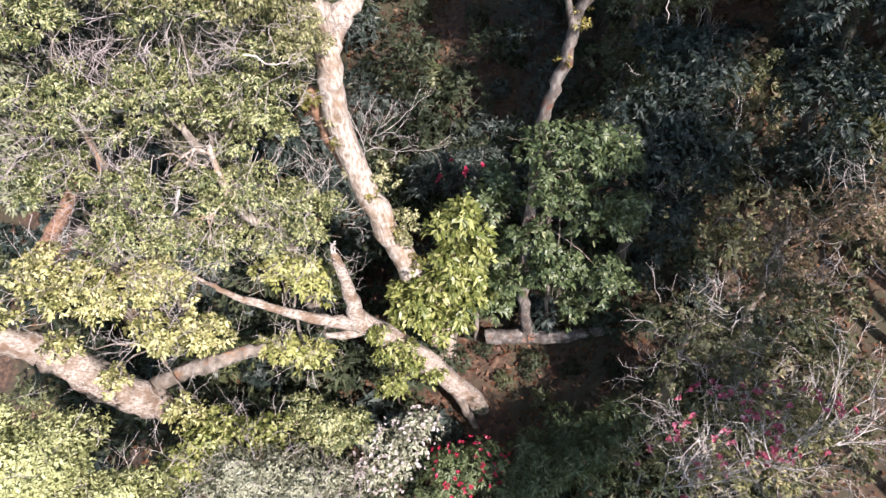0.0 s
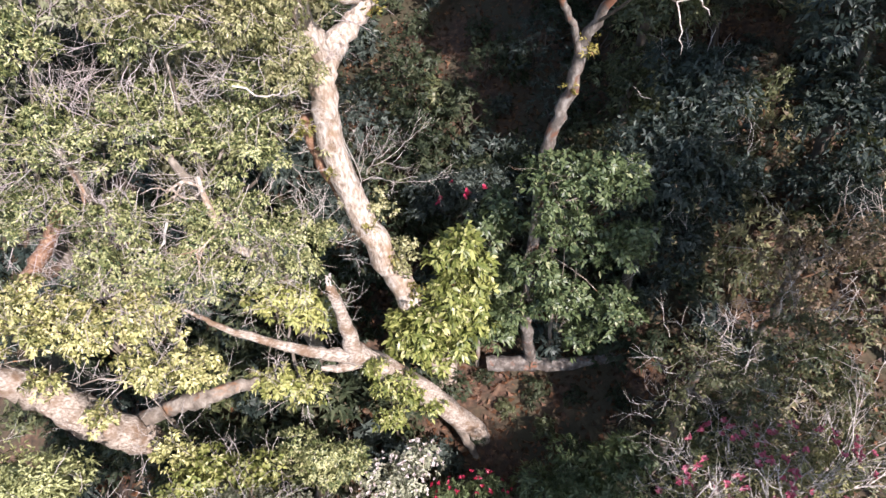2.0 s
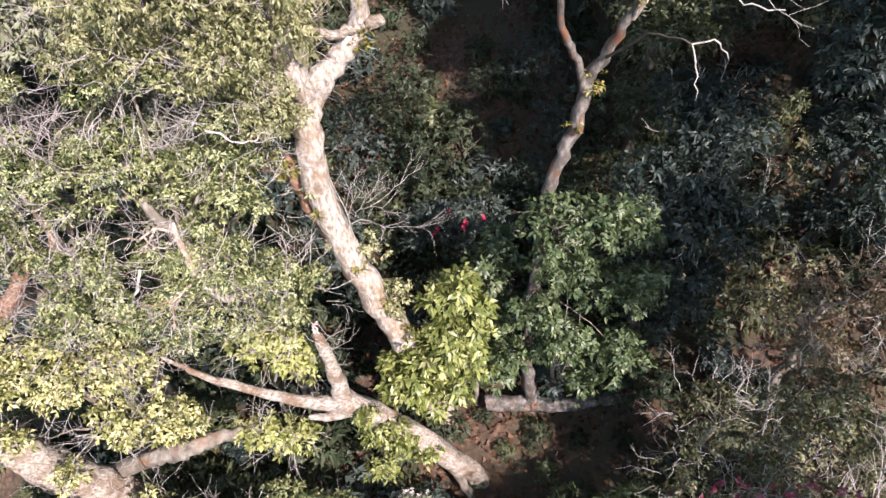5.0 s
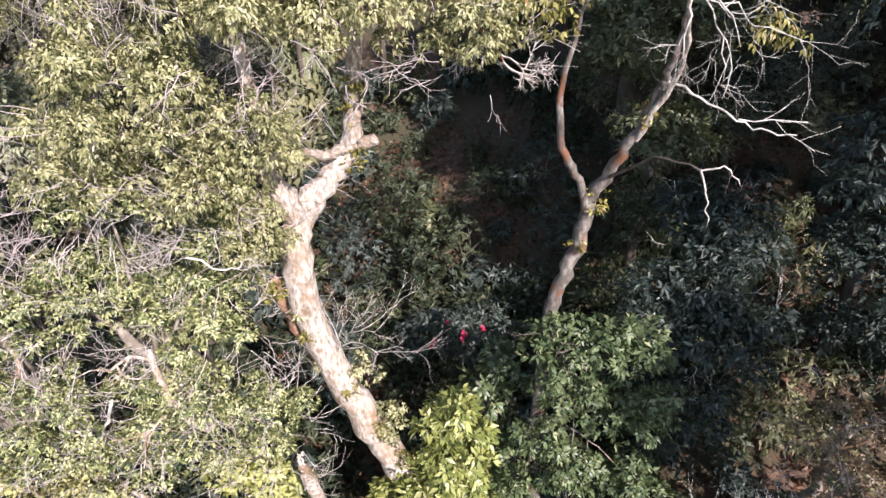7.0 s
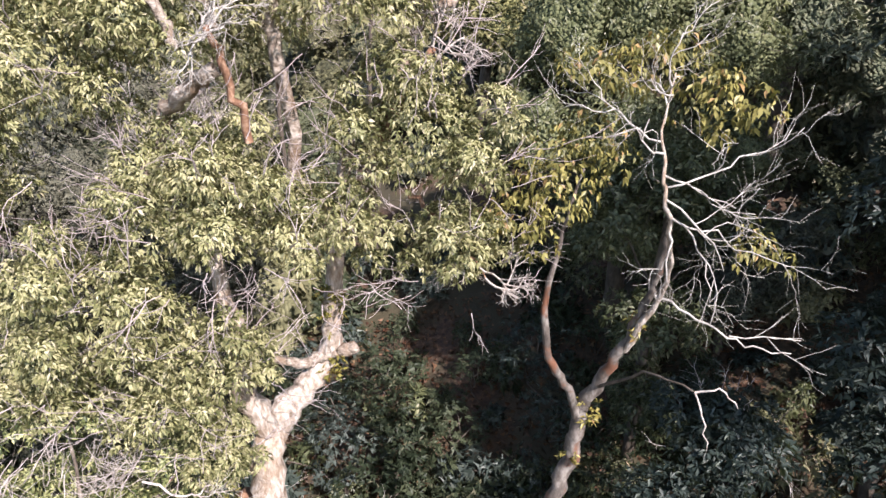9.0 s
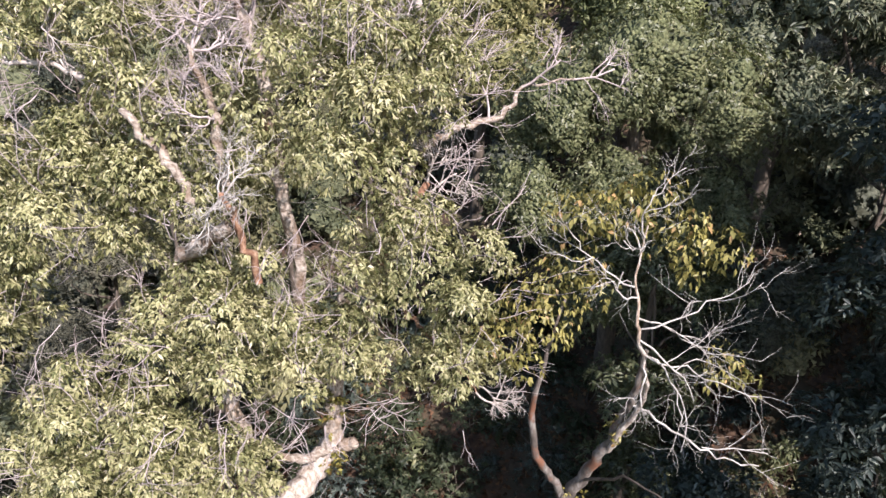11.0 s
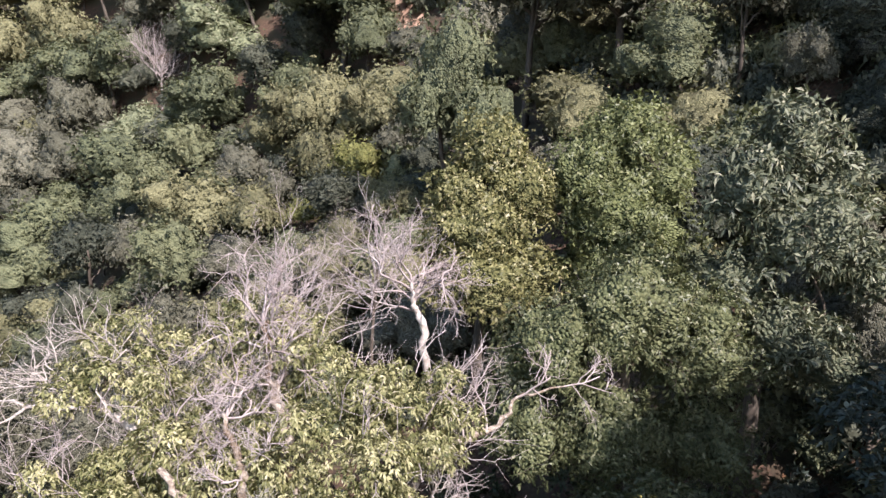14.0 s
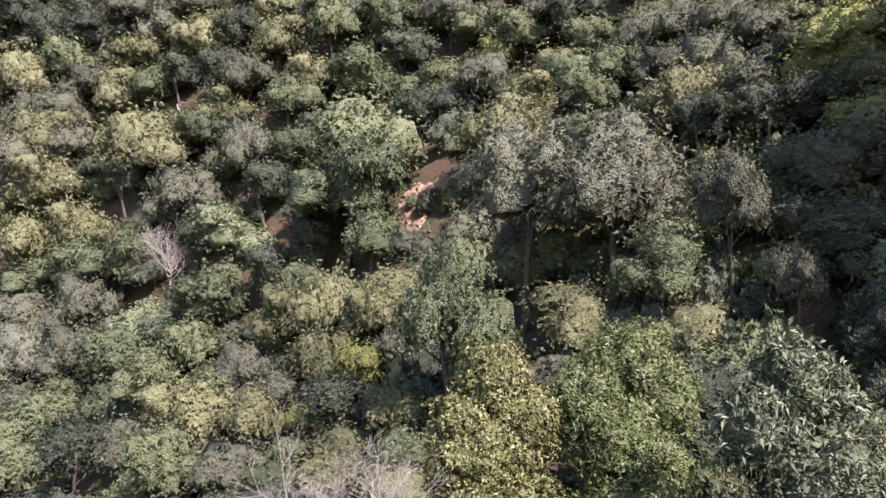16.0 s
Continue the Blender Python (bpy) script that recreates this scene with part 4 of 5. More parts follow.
second_limb("bare_branch", [(smooth_path([(3.7, 13.4, 17.0), (4.3, 12.9, 16.9), (4.9, 12.6, 16.6), (5.5, 12.4, 16.6)], 5, 0.03, 10), (0.022, 0.010))] + boughs(r2, (4.7, 12.7, 16.7), (0.8, 0, -0.3), 1.0, 0.012, 2), TWIG_WHITE, 10, "bare white branch with forked twigs")

# the fallen and leaning trunks
def log(name, label, pts, radii, mat, seed, tubes=()):
    base = np.array(pts[0], float)
    root = thing(name, pts[0], label, "fallen tree")
    part("trunk", tubes_mesh(name, [(smooth_path([np.array(p) - base for p in pts], 6, 0.03, seed), radii)], mat, 18, 0.12, seed), root)
    for k, (nm, p, r, m) in enumerate(tubes):
        part(nm, tubes_mesh(nm, [(smooth_path([np.array(q) - base for q in p], 6, 0.02, seed + k), r)], m, 9, 0.08, seed + k), root)
    return root


log("leaning_dead_tree", "leaning dead trunk with a broken stub and one long bare limb", [(2.0, 11.7, -0.4), (0.6, 11.5, 2.2), (-1.0, 11.3, 4.8), (-2.5, 11.2, 6.7)], (0.30, 0.34, 0.34, 0.30), DEADWOOD, 41, [
    ("broken_stub", [(-2.4, 11.2, 6.5), (-2.55, 11.4, 7.4), (-2.75, 11.6, 8.5), (-2.85, 11.65, 8.9)], (0.26, 0.20, 0.14, 0.09), DEADWOOD),
    ("splinter", [(-2.8, 11.6, 8.7), (-2.9, 11.65, 9.1), (-2.75, 11.65, 9.35)], (0.04, 0.02), TWIG),
    ("splinter", [(-2.85, 11.6, 8.7), (-2.8, 11.65, 9.1), (-2.9, 11.65, 9.3)], (0.03, 0.012), TWIG),
    ("long_limb", [(-2.4, 11.1, 6.5), (-3.3, 11.05, 6.75), (-4.6, 11.1, 7.2), (-5.8, 11.2, 7.8), (-6.6, 11.3, 8.4)], (0.22, 0.16, 0.12, 0.08, 0.035), DEADWOOD),
    ("broken_stub", [(-2.2, 11.1, 6.2), (-2.8, 10.95, 6.2), (-3.3, 10.9, 6.3)], (0.16, 0.13, 0.06), DEADWOOD),
    ("root", [(0.4, 11.4, 2.4), (1.0, 11.0, 1.0), (1.7, 10.7, -0.2)], (0.16, 0.12, 0.07), BARK_GREY)])
log("fallen_log", "thick pale fallen trunk lying among the bushes", [(-13.5, 10.1, 8.7), (-11.1, 9.6, 7.95), (-10.1, 9.6, 7.35), (-9.4, 9.5, 6.35), (-8.7, 9.5, 5.4), (-7.9, 9.5, 4.6)], (0.28, 0.34, 0.40, 0.48, 0.48, 0.38), DEADWOOD, 42)
log("fallen_log", "long fallen trunk half hidden by bushes", [(-8.5, 10.0, 4.9), (-7.1, 10.0, 5.85), (-6.2, 10.0, 6.3), (-5.5, 10.3, 6.3), (-4.6, 10.8, 5.9)], (0.22, 0.22, 0.20, 0.16, 0.12), BARK_GREY, 43)
log("fallen_log", "brown fallen log on the forest floor", [(1.5, 13.5, 2.4), (2.6, 13.4, 2.55), (4.0, 13.2, 2.8), (5.6, 13.2, 3.3)], (0.24, 0.24, 0.20, 0.13), BARK_DIM, 44)

# trees and bushes round them
leaning = crown_tree("leaning_oak", "olive-leaved tree with fine grey twigs beside the great trunk", foot_at(-4.2, 13.6), [(-4.4, 12.7, 12.6, 1.5, 1.1, 1.2), (-6.3, 12.4, 13.2, 1.5, 1.2, 1.3), (-5.0, 12.0, 10.8, 1.6, 1.0, 1.2), (-3.6, 12.3, 9.6, 1.2, 1.0, 1.2), (-5.3, 11.8, 9.2, 1.4, 0.9, 0.9), (-3.9, 13.0, 14.0, 1.1, 1.0, 1.0), (-5.6, 12.8, 15.2, 1.2, 1.0, 1.0)], 121, OAK_GREEN, BARK_GREY, 5600, 6, 0.100, 0.038, [(-4.0, 13.7, 1.0), (-4.6, 13.1, 8.0), (-5.4, 12.5, 10.6), (-6.0, 12.4, 12.5)], (0.26, 0.20, 0.16, 0.08), each=9, size=0.25, droop=0.25, twigs=300)
twiggy = crown_tree("twiggy_oak", "twiggy olive-leaved tree with sparse grey branches", foot_at(-8.4, 13.4), [(-8.2, 12.2, 13.0, 1.4, 1.1, 1.3), (-7.4, 11.6, 11.0, 1.3, 1.0, 1.1), (-9.2, 12.0, 11.2, 1.3, 1.0, 1.1), (-8.0, 11.4, 9.6, 1.3, 0.9, 0.8), (-8.4, 12.6, 15.0, 1.2, 1.0, 1.1), (-6.6, 11.4, 9.6, 1.0, 0.8, 0.8)], 120, OAK_GREEN, BARK_GREY, 4000, 6, 0.100, 0.036, each=9, size=0.25, droop=0.25, twigs=260, twig_mat=TWIG_LILAC)
green = crown_tree("green_tree", "bright green tree at the edge of the clearing", foot_at(-11.5, 16), [(-11.2, 13.4, 13.6, 1.6, 1.2, 1.6), (-10.4, 14.2, 15.4, 1.6, 1.3, 1.4), (-11.9, 13.2, 11.2, 1.4, 1.1, 1.3), (-10.6, 12.6, 10.4, 1.0, 0.9, 1.0), (-13.5, 14.0, 13.0, 1.8, 1.4, 1.8), (-8.8, 15.0, 15.0, 1.4, 1.2, 1.3)], 122, FRESH, BARK_GREY, 3200, 7, 0.18, 0.07, [(-11, 15.5, 2), (-10.9, 13.9, 7.2), (-11.3, 13.8, 9.5)], (0.28, 0.22, 0.1), each=9)
crown_tree("yellow_bush", "bush of broad yellow-green leaves over the fallen log", foot_at(-8.2, 10.9), [(-8.4, 10.8, 8.3, 1.3, 0.9, 0.8), (-7.2, 11.0, 8.2, 0.8, 0.7, 0.8), (-10.3, 11.0, 8.6, 1.2, 0.9, 0.8), (-6.4, 10.2, 7.1, 0.9, 0.7, 0.7), (-9.4, 10.4, 8.6, 0.9, 0.7, 0.6), (-7.5, 10.0, 7.4, 0.8, 0.6, 0.6), (-9.4, 9.3, 8.0, 0.5, 0.4, 0.4), (-8.4, 8.9, 7.1, 0.4, 0.35, 0.4), (-11.2, 9.9, 8.3, 0.7, 0.5, 0.5), (-6.8, 8.6, 6.0, 0.6, 0.5, 0.4)], 123, PALELIME, BARK_GREY, 2100, 6, 0.13, 0.062, radius=(0.10, 0.04), category="bush", each=9, size=0.32, twigs=110)
crown_tree("yellow_bush", "yellow-green bush below the long bare limb", foot_at(-4.4, 11.9), [(-4.4, 12.2, 7.4, 0.9, 0.6, 0.6), (-4.6, 10.5, 6.1, 0.6, 0.45, 0.4), (-3.6, 12.3, 6.8, 0.6, 0.5, 0.6), (-3.8, 10.7, 5.6, 0.6, 0.5, 0.4)], 138, LIME, BARK_GREY, 560, 6, 0.17, 0.08, radius=(0.08, 0.03), category="bush", each=7, twigs=60)
crown_tree("lime_bush", "bush with large glossy yellow-green leaf rosettes", foot_at(0.5, 13.6), [(0.35, 12.9, 8.3, 0.85, 0.6, 1.1), (0.2, 12.7, 6.8, 0.9, 0.6, 0.9), (-0.9, 12.5, 5.6, 0.8, 0.6, 0.6), (0.6, 13.0, 5.4, 0.7, 0.6, 0.7), (0.95, 12.9, 7.4, 0.5, 0.45, 0.5), (-0.5, 12.4, 6.2, 0.5, 0.4, 0.5), (0.1, 12.6, 4.5, 0.7, 0.5, 0.7), (-0.5, 12.5, 4.6, 0.5, 0.4, 0.5)], 124, LIME, BARK_GREY, 780, 8, 0.24, 0.095, radius=(0.09, 0.04), category="bush", each=8, size=0.45, fine=True, droop=0.5)
crown_tree("laurel_bush", "tall green bush with glossy leaves", foot_at(1.2, 13.9), [(1.4, 14.4, 8.0, 0.8, 0.7, 1.2), (1.6, 14.0, 6.0, 0.8, 0.7, 1.0), (1.4, 13.4, 4.4, 0.9, 0.7, 0.8)], 125, SHRUBGREEN, BARK_GREY, 520, 8, 0.22, 0.09, radius=(0.09, 0.04), category="bush", each=8, fine=True)
crown_tree("laurel_bush", "tall green bush with glossy leaves round a thin trunk", foot_at(3.6, 13.9), [(2.6, 12.9, 11.2, 0.8, 0.6, 0.9), (2.9, 12.7, 9.8, 0.9, 0.6, 0.9), (4.3, 13.1, 10.8, 0.8, 0.6, 1.0), (4.3, 12.8, 9.0, 0.9, 0.7, 1.0), (2.5, 12.8, 8.0, 0.7, 0.5, 0.8), (5.2, 13.2, 8.6, 0.6, 0.5, 0.8), (3.4, 12.7, 11.6, 0.7, 0.5, 0.7), (3.3, 12.6, 7.0, 0.8, 0.6, 0.8), (4.8, 12.5, 6.6, 0.8, 0.7, 0.9), (2.0, 12.8, 6.2, 0.6, 0.5, 0.6), (4.0, 12.6, 5.2, 0.6, 0.5, 0.6)], 126, SHRUBGREEN, BARK_GREY, 1500, 8, 0.165, 0.070, radius=(0.07, 0.03), category="bush", each=8, fine=True)
# The next two have part of their shade in the leaf colour.
crown_tree("blue_green_tree", "blue-green leafy tree in the shade, its leaf colour darkened for it", foot_at(6.3, 15.6), [(6.0, 15.0, 10.0, 1.6, 1.2, 1.3), (7.4, 15.2, 9.0, 1.4, 1.2, 1.3), (5.2, 14.8, 8.6, 1.1, 1.0, 1.1), (6.6, 14.6, 7.4, 1.4, 1.1, 1.2), (7.0, 16.5, 11.3, 1.5, 1.3, 1.3)], 127, SHADE_BLUELEAF, BARK_DARK, 2600, 7, 0.19, 0.07, each=9, twigs=45)
crown_tree("rhododendron_bush", "rhododendron bush with few red flowers, leaf colour darkened for shade", foot_at(0.9, 18.6), [(0.7, 18.2, 5.9, 1.4, 1.1, 1.0), (1.9, 18.4, 5.4, 1.3, 1.1, 1.0), (-0.2, 18.8, 5.0, 1.1, 1.0, 1.0)], 128, SHADE_BLUELEAF, BARK_DARK, 900, 7, 0.20, 0.06, category="bush", each=7)
crown_tree("dry_bush", "dry yellowish bush with sparse leaves and bare twigs", foot_at(6.6, 10.2), [(6.4, 10.0, 7.6, 1.3, 1.0, 1.1), (7.6, 9.7, 7.6, 1.2, 1.0, 1.0), (6.3, 9.6, 6.1, 1.1, 0.9, 1.0), (8.4, 10.4, 8.4, 1.3, 1.0, 0.9), (7.8, 9.2, 6.4, 1.2, 0.9, 0.9)], 129, DRY, BARK_GREY, 1500, 6, 0.11, 0.042, category="bush", each=8, size=0.32, twigs=90)
crown_tree("russet_bush", "reddish-brown bush with dry leaves and bare twigs", foot_at(10, 13.0), [(9.6, 12.9, 8.6, 1.5, 1.1, 1.1), (11.2, 12.6, 9.2, 1.4, 1.1, 1.2), (9.8, 12.2, 7.3, 1.3, 1.1, 1.0), (12.6, 13.2, 10.2, 1.4, 1.1, 1.2)], 130, RUSSET, BARK_GREY, 1300, 6, 0.11, 0.045, category="bush", each=8, size=0.34, twigs=60)
crown_tree("white_flowering_bush", "bush covered in clusters of white blossom", foot_at(-1.5, 9.0), [(-1.5, 8.9, 3.2, 0.9, 0.7, 0.8), (-0.8, 9.6, 3.3, 0.7, 0.5, 0.6), (-1.9, 8.4, 2.5, 0.8, 0.6, 0.6)], 131, GREYLEAF, BARK_GREY, 500, 7, 0.14, 0.05, category="bush", radius=(0.07, 0.03), each=7)
crown_tree("grey_tree", "pale grey-green tree with a soft rounded crown", foot_at(-9.0, 6.4), [(-9.2, 6.5, 7.4, 1.7, 1.2, 1.1), (-7.6, 6.2, 6.4, 1.2, 1.0, 0.9), (-10.8, 6.8, 8.0, 1.5, 1.2, 1.1), (-9.0, 5.6, 6.6, 1.5, 1.0, 1.0)], 132, PALEGREEN, BARK_GREY, 7500, 4, 0.12, 0.052, bumps=34, depth=0.36, soft=0.55, fine=False, grid=(16, 8), ragged=0.09, spread=1.2, twigs=40)
crown_tree("grey_tree", "pale grey-green tree with fine twigs and small leaves", foot_at(-4.4, 6.7), [(-4.9, 6.9, 5.6, 1.2, 0.9, 0.9), (-3.6, 6.7, 5.2, 1.1, 0.9, 0.8), (-2.7, 6.4, 4.6, 1.0, 0.8, 0.7), (-4.3, 6.0, 5.0, 1.2, 0.9, 0.8)], 133, GREYLEAF, BARK_GREY, 6000, 4, 0.10, 0.040, bumps=34, depth=0.36, soft=0.6, fine=False, grid=(16, 8), ragged=0.10, spread=1.2, twigs=90, twig_mat=TWIG_LILAC)
crown_tree("leafy_bush", "green leafy bush beside the fallen log", foot_at(-3.7, 9.2), [(-3.7, 9.1, 4.3, 1.1, 0.8, 0.8), (-2.9, 9.3, 3.6, 0.8, 0.7, 0.7)], 134, OAK_GREEN, BARK_GREY, 1000, 7, 0.13, 0.05, category="bush", each=8)
crown_tree("leafy_bush", "yellow-green leafy bush beside the fallen log", foot_at(-5.6, 8.1), [(-5.7, 8.0, 5.4, 1.0, 0.8, 0.8), (-4.9, 8.4, 4.8, 0.8, 0.7, 0.7), (-6.4, 7.6, 5.2, 0.8, 0.7, 0.7)], 135, LIME, BARK_GREY, 800, 6, 0.15, 0.065, category="bush", each=8, twigs=40)


def blossoms(parent, seed, lobes, count, mat, name="blossom", size=0.10, label=""):
    rng = np.random.default_rng(seed)
    o = np.array(parent.location)
    p, d = lobe_points(rng, lobes, count, -0.3, 0.0)
    v, f = leaf_arrays(rng, p - o, d + np.array((0, 0, 0.4)), 10, size, size * 0.7, 0.9, 0.0)
    return tagged(part(name, mesh_np(name, v, f, mat), parent, label), kind="stuff")


for ob in list(scene.objects):
    if ob.name == "white_flowering_bush":
        blossoms(ob, 5, [(-1.5, 8.9, 3.25, 1.05, 0.8, 0.9), (-0.8, 9.6, 3.35, 0.75, 0.55, 0.7), (-1.9, 8.4, 2.55, 0.9, 0.7, 0.7)], 170, WHITE, size=0.075, label="white blossom")
    if ob.name == "rhododendron_bush":
        blossoms(ob, 6, [(0.6, 17.6, 6.3, 0.9, 0.3, 0.6)], 6, RED, size=0.14, label="red blossom")
red = crown_tree("red_flowering_bush", "bush with clusters of bright pinkish-red flowers", foot_at(0.6, 8.5), [(0.6, 8.6, 2.5, 1.05, 0.8, 0.8), (1.3, 8.9, 2.4, 0.7, 0.6, 0.7), (0.1, 8.2, 1.9, 0.8, 0.7, 0.6)], 136, SHRUBGREEN, BARK_DARK, 620, 7, 0.15, 0.045, category="bush", radius=(0.06, 0.03), each=7)
blossoms(red, 7, [(0.6, 8.6, 2.6, 1.1, 0.85, 0.85), (1.3, 8.9, 2.45, 0.75, 0.65, 0.7)], 60, RED, size=0.085, label="red blossom")
pink = crown_tree("pink_flowering_shrub", "half-bare shrub with pale stems and scattered pink flowers", foot_at(7.6, 8.2), [(7.2, 8.2, 6.2, 1.5, 1.0, 0.9), (8.6, 8.0, 6.6, 1.2, 0.9, 0.9), (6.2, 7.6, 5.0, 1.1, 0.8, 0.8), (8.0, 7.2, 5.4, 1.4, 0.9, 0.9)], 137, OAK_DULL, BARK_GREY, 800, 6, 0.13, 0.042, category="bush", each=7, twigs=140)
blossoms(pink, 8, [(7.2, 7.9, 6.5, 1.6, 1.1, 1.1), (8.6, 7.8, 6.9, 1.3, 0.9, 1.1), (6.2, 7.4, 5.2, 1.1, 0.8, 0.9)], 95, PINK, size=0.12, label="pink blossom")
pr = np.random.default_rng(88)
for k in range(8):
    part("bare_stem", tubes_mesh("bare_stem", boughs(pr, np.array((6.7 + 0.36 * k, 7.3 + 0.08 * k, 4.8)) - np.array(pink.location), (-0.7 + 0.22 * k, -0.1, 1.0), 2.1, 0.036, 3, 3, 0.6, 0.06, 0.2, 5), TWIG, 4, 0, 88 + k), pink, "pale bare forked stem")

crown_tree("dry_bush", "dry yellowish bush with sparse leaves and bare twigs", foot_at(9.6, 8.6), [(9.4, 8.9, 5.6, 1.1, 0.8, 0.9), (10.4, 8.0, 5.6, 1.1, 0.9, 1.0), (9.2, 7.6, 4.2, 1.2, 0.9, 0.9), (10.6, 9.6, 6.6, 1.0, 0.8, 0.9)], 139, DRY, BARK_GREY, 1100, 6, 0.15, 0.055, category="bush", each=7, twigs=70)
crown_tree("fern_bush", "dark green bush of narrow leaves on the floor of the clearing", foot_at(3.2, 9.0), [(3.2, 8.9, 2.6, 1.1, 0.9, 0.8), (4.4, 8.8, 3.0, 1.1, 0.9, 0.9), (2.6, 8.3, 2.0, 0.9, 0.8, 0.7), (5.2, 9.5, 3.4, 1.0, 0.8, 0.9), (4.0, 9.6, 2.6, 1.0, 0.8, 0.8)], 140, SHRUBGREEN, BARK_DARK, 1500, 7, 0.22, 0.045, category="bush", radius=(0.06, 0.03), each=7)


def tuft(parent, lobes, seed, mat, clumps, per=6, length=0.15, width=0.06, label=""):
    """Leaves that grow on the trunk itself."""
    o = np.array(parent.location)
    rel = [(x - o[0], y - o[1], z - o[2], a, b, c) for x, y, z, a, b, c in lobes]
    return tagged(part("leaf_tuft", crown_mesh("leaf_tuft", seed, rel, clumps, per, length, width, mat, each=4), parent, label), kind="stuff")


tuft(great, [(-3.15, 13.2, 12.6, 0.3, 0.3, 0.5), (-2.6, 13.0, 11.4, 0.2, 0.2, 0.3)], 1, EPI, 60, 6, 0.12, 0.05, "orange-yellow epiphyte leaves")
tuft(great, [(-1.6, 13.3, 9.9, 0.4, 0.35, 0.7), (-1.0, 13.2, 8.6, 0.35, 0.3, 0.5)], 2, OAK, 130, 6, 0.11, 0.045, "leafy tuft on the trunk")
tuft(great, [(-3.1, 13.2, 13.6, 0.25, 0.25, 0.4), (-2.7, 13.1, 12.1, 0.2, 0.2, 0.4), (-2.35, 13.1, 10.4, 0.25, 0.2, 0.4), (-1.15, 13.0, 8.0, 0.3, 0.2, 0.6), (-2.9, 13.1, 14.6, 0.3, 0.3, 0.4)], 5, OAK, 260, 6, 0.10, 0.045, "leafy tuft on the trunk")
tuft(great, [(-1.45, 14.1, 15.0, 0.22, 0.22, 0.35), (-1.35, 14.0, 16.3, 0.25, 0.25, 0.5)], 3, EPI, 60, 6, 0.11, 0.05, "yellow epiphyte leaves")
tuft(second, [(3.1, 13.85, 14.2, 0.3, 0.25, 0.35), (2.8, 13.8, 13.2, 0.2, 0.2, 0.3), (3.6, 13.5, 16.3, 0.2, 0.2, 0.3)], 4, EPI, 34, 6, 0.11, 0.04, "yellow-green epiphyte leaves")
tuft(great, [(-0.75, 12.95, 7.0, 0.25, 0.2, 0.45), (-1.35, 12.95, 8.3, 0.22, 0.2, 0.45), (-1.85, 12.95, 9.6, 0.2, 0.2, 0.4), (-0.35, 13.0, 5.6, 0.28, 0.2, 0.4)], 6, EPI, 150, 6, 0.075, 0.035, "orange-yellow moss and epiphyte leaves")
shrub_rng = np.random.default_rng(77)
for k in range(3):
    part("bare_shoot", tubes_mesh("bare_shoot", boughs(shrub_rng, np.array((-2.0 + 0.1 * k, 13.0, 11.0 + 0.2 * k)) - np.array(great.location), (0.35 + 0.25 * k, -0.1, 0.9), 1.25, 0.016, 3, 4, 0.6, 0.05, 0.25, 5), TWIG, 3, 0, 77 + k), great, "bare forked shoot beside the trunk")
crown_tree("lime_bush", "yellow-green leaves covering the leaning dead trunk", foot_at(-1.3, 10.9), [(-1.4, 10.9, 5.5, 0.6, 0.4, 0.35), (-0.9, 10.9, 4.6, 0.4, 0.35, 0.35), (-1.5, 10.4, 4.2, 0.5, 0.4, 0.6), (-1.9, 10.85, 6.3, 0.35, 0.3, 0.25), (-0.3, 11.0, 3.9, 0.4, 0.3, 0.35)], 148, LIME, BARK_DARK, 380, 6, 0.15, 0.07, category="bush", radius=(0.05, 0.02), each=6)



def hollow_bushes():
    """Evergreen bushes in the shaded hollow behind the two trunks; their leaf colours are darkened to deepen its shade.
    """
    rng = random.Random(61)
    kinds = [crown_mesh("hollow_bush_leaves", 620 + k, [(0, 0, 2.6, 1.2, 1.1, 1.0), (0.7, 0.3, 1.9, 0.9, 0.9, 0.8), (-0.7, 0.1, 1.8, 0.9, 0.8, 0.8), (0.1, -0.6, 1.3, 0.9, 0.7, 0.8)], 190, 7, 0.18, 0.055, mat, each=7, fine="far", droop=0.2) for k, mat in enumerate((SHADE_BLUELEAF, SHADE_DARKLEAF, SHADE_DARKLEAF))]
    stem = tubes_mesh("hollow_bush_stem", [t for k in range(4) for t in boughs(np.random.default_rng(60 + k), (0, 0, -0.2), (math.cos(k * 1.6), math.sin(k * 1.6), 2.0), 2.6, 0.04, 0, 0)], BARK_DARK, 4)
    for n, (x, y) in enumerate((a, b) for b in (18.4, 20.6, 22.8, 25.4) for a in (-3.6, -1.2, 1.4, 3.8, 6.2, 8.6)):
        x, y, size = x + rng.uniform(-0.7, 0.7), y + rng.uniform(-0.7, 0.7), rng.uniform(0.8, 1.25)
        ob = thing("evergreen_bush", (x, y, ground_z(x, y)), "evergreen bush in the shaded hollow, its leaf colour darkened for shade", "bush", "hollow bushes")
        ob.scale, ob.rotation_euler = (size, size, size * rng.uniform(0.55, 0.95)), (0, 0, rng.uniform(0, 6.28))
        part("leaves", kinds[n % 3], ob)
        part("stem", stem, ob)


hollow_bushes()



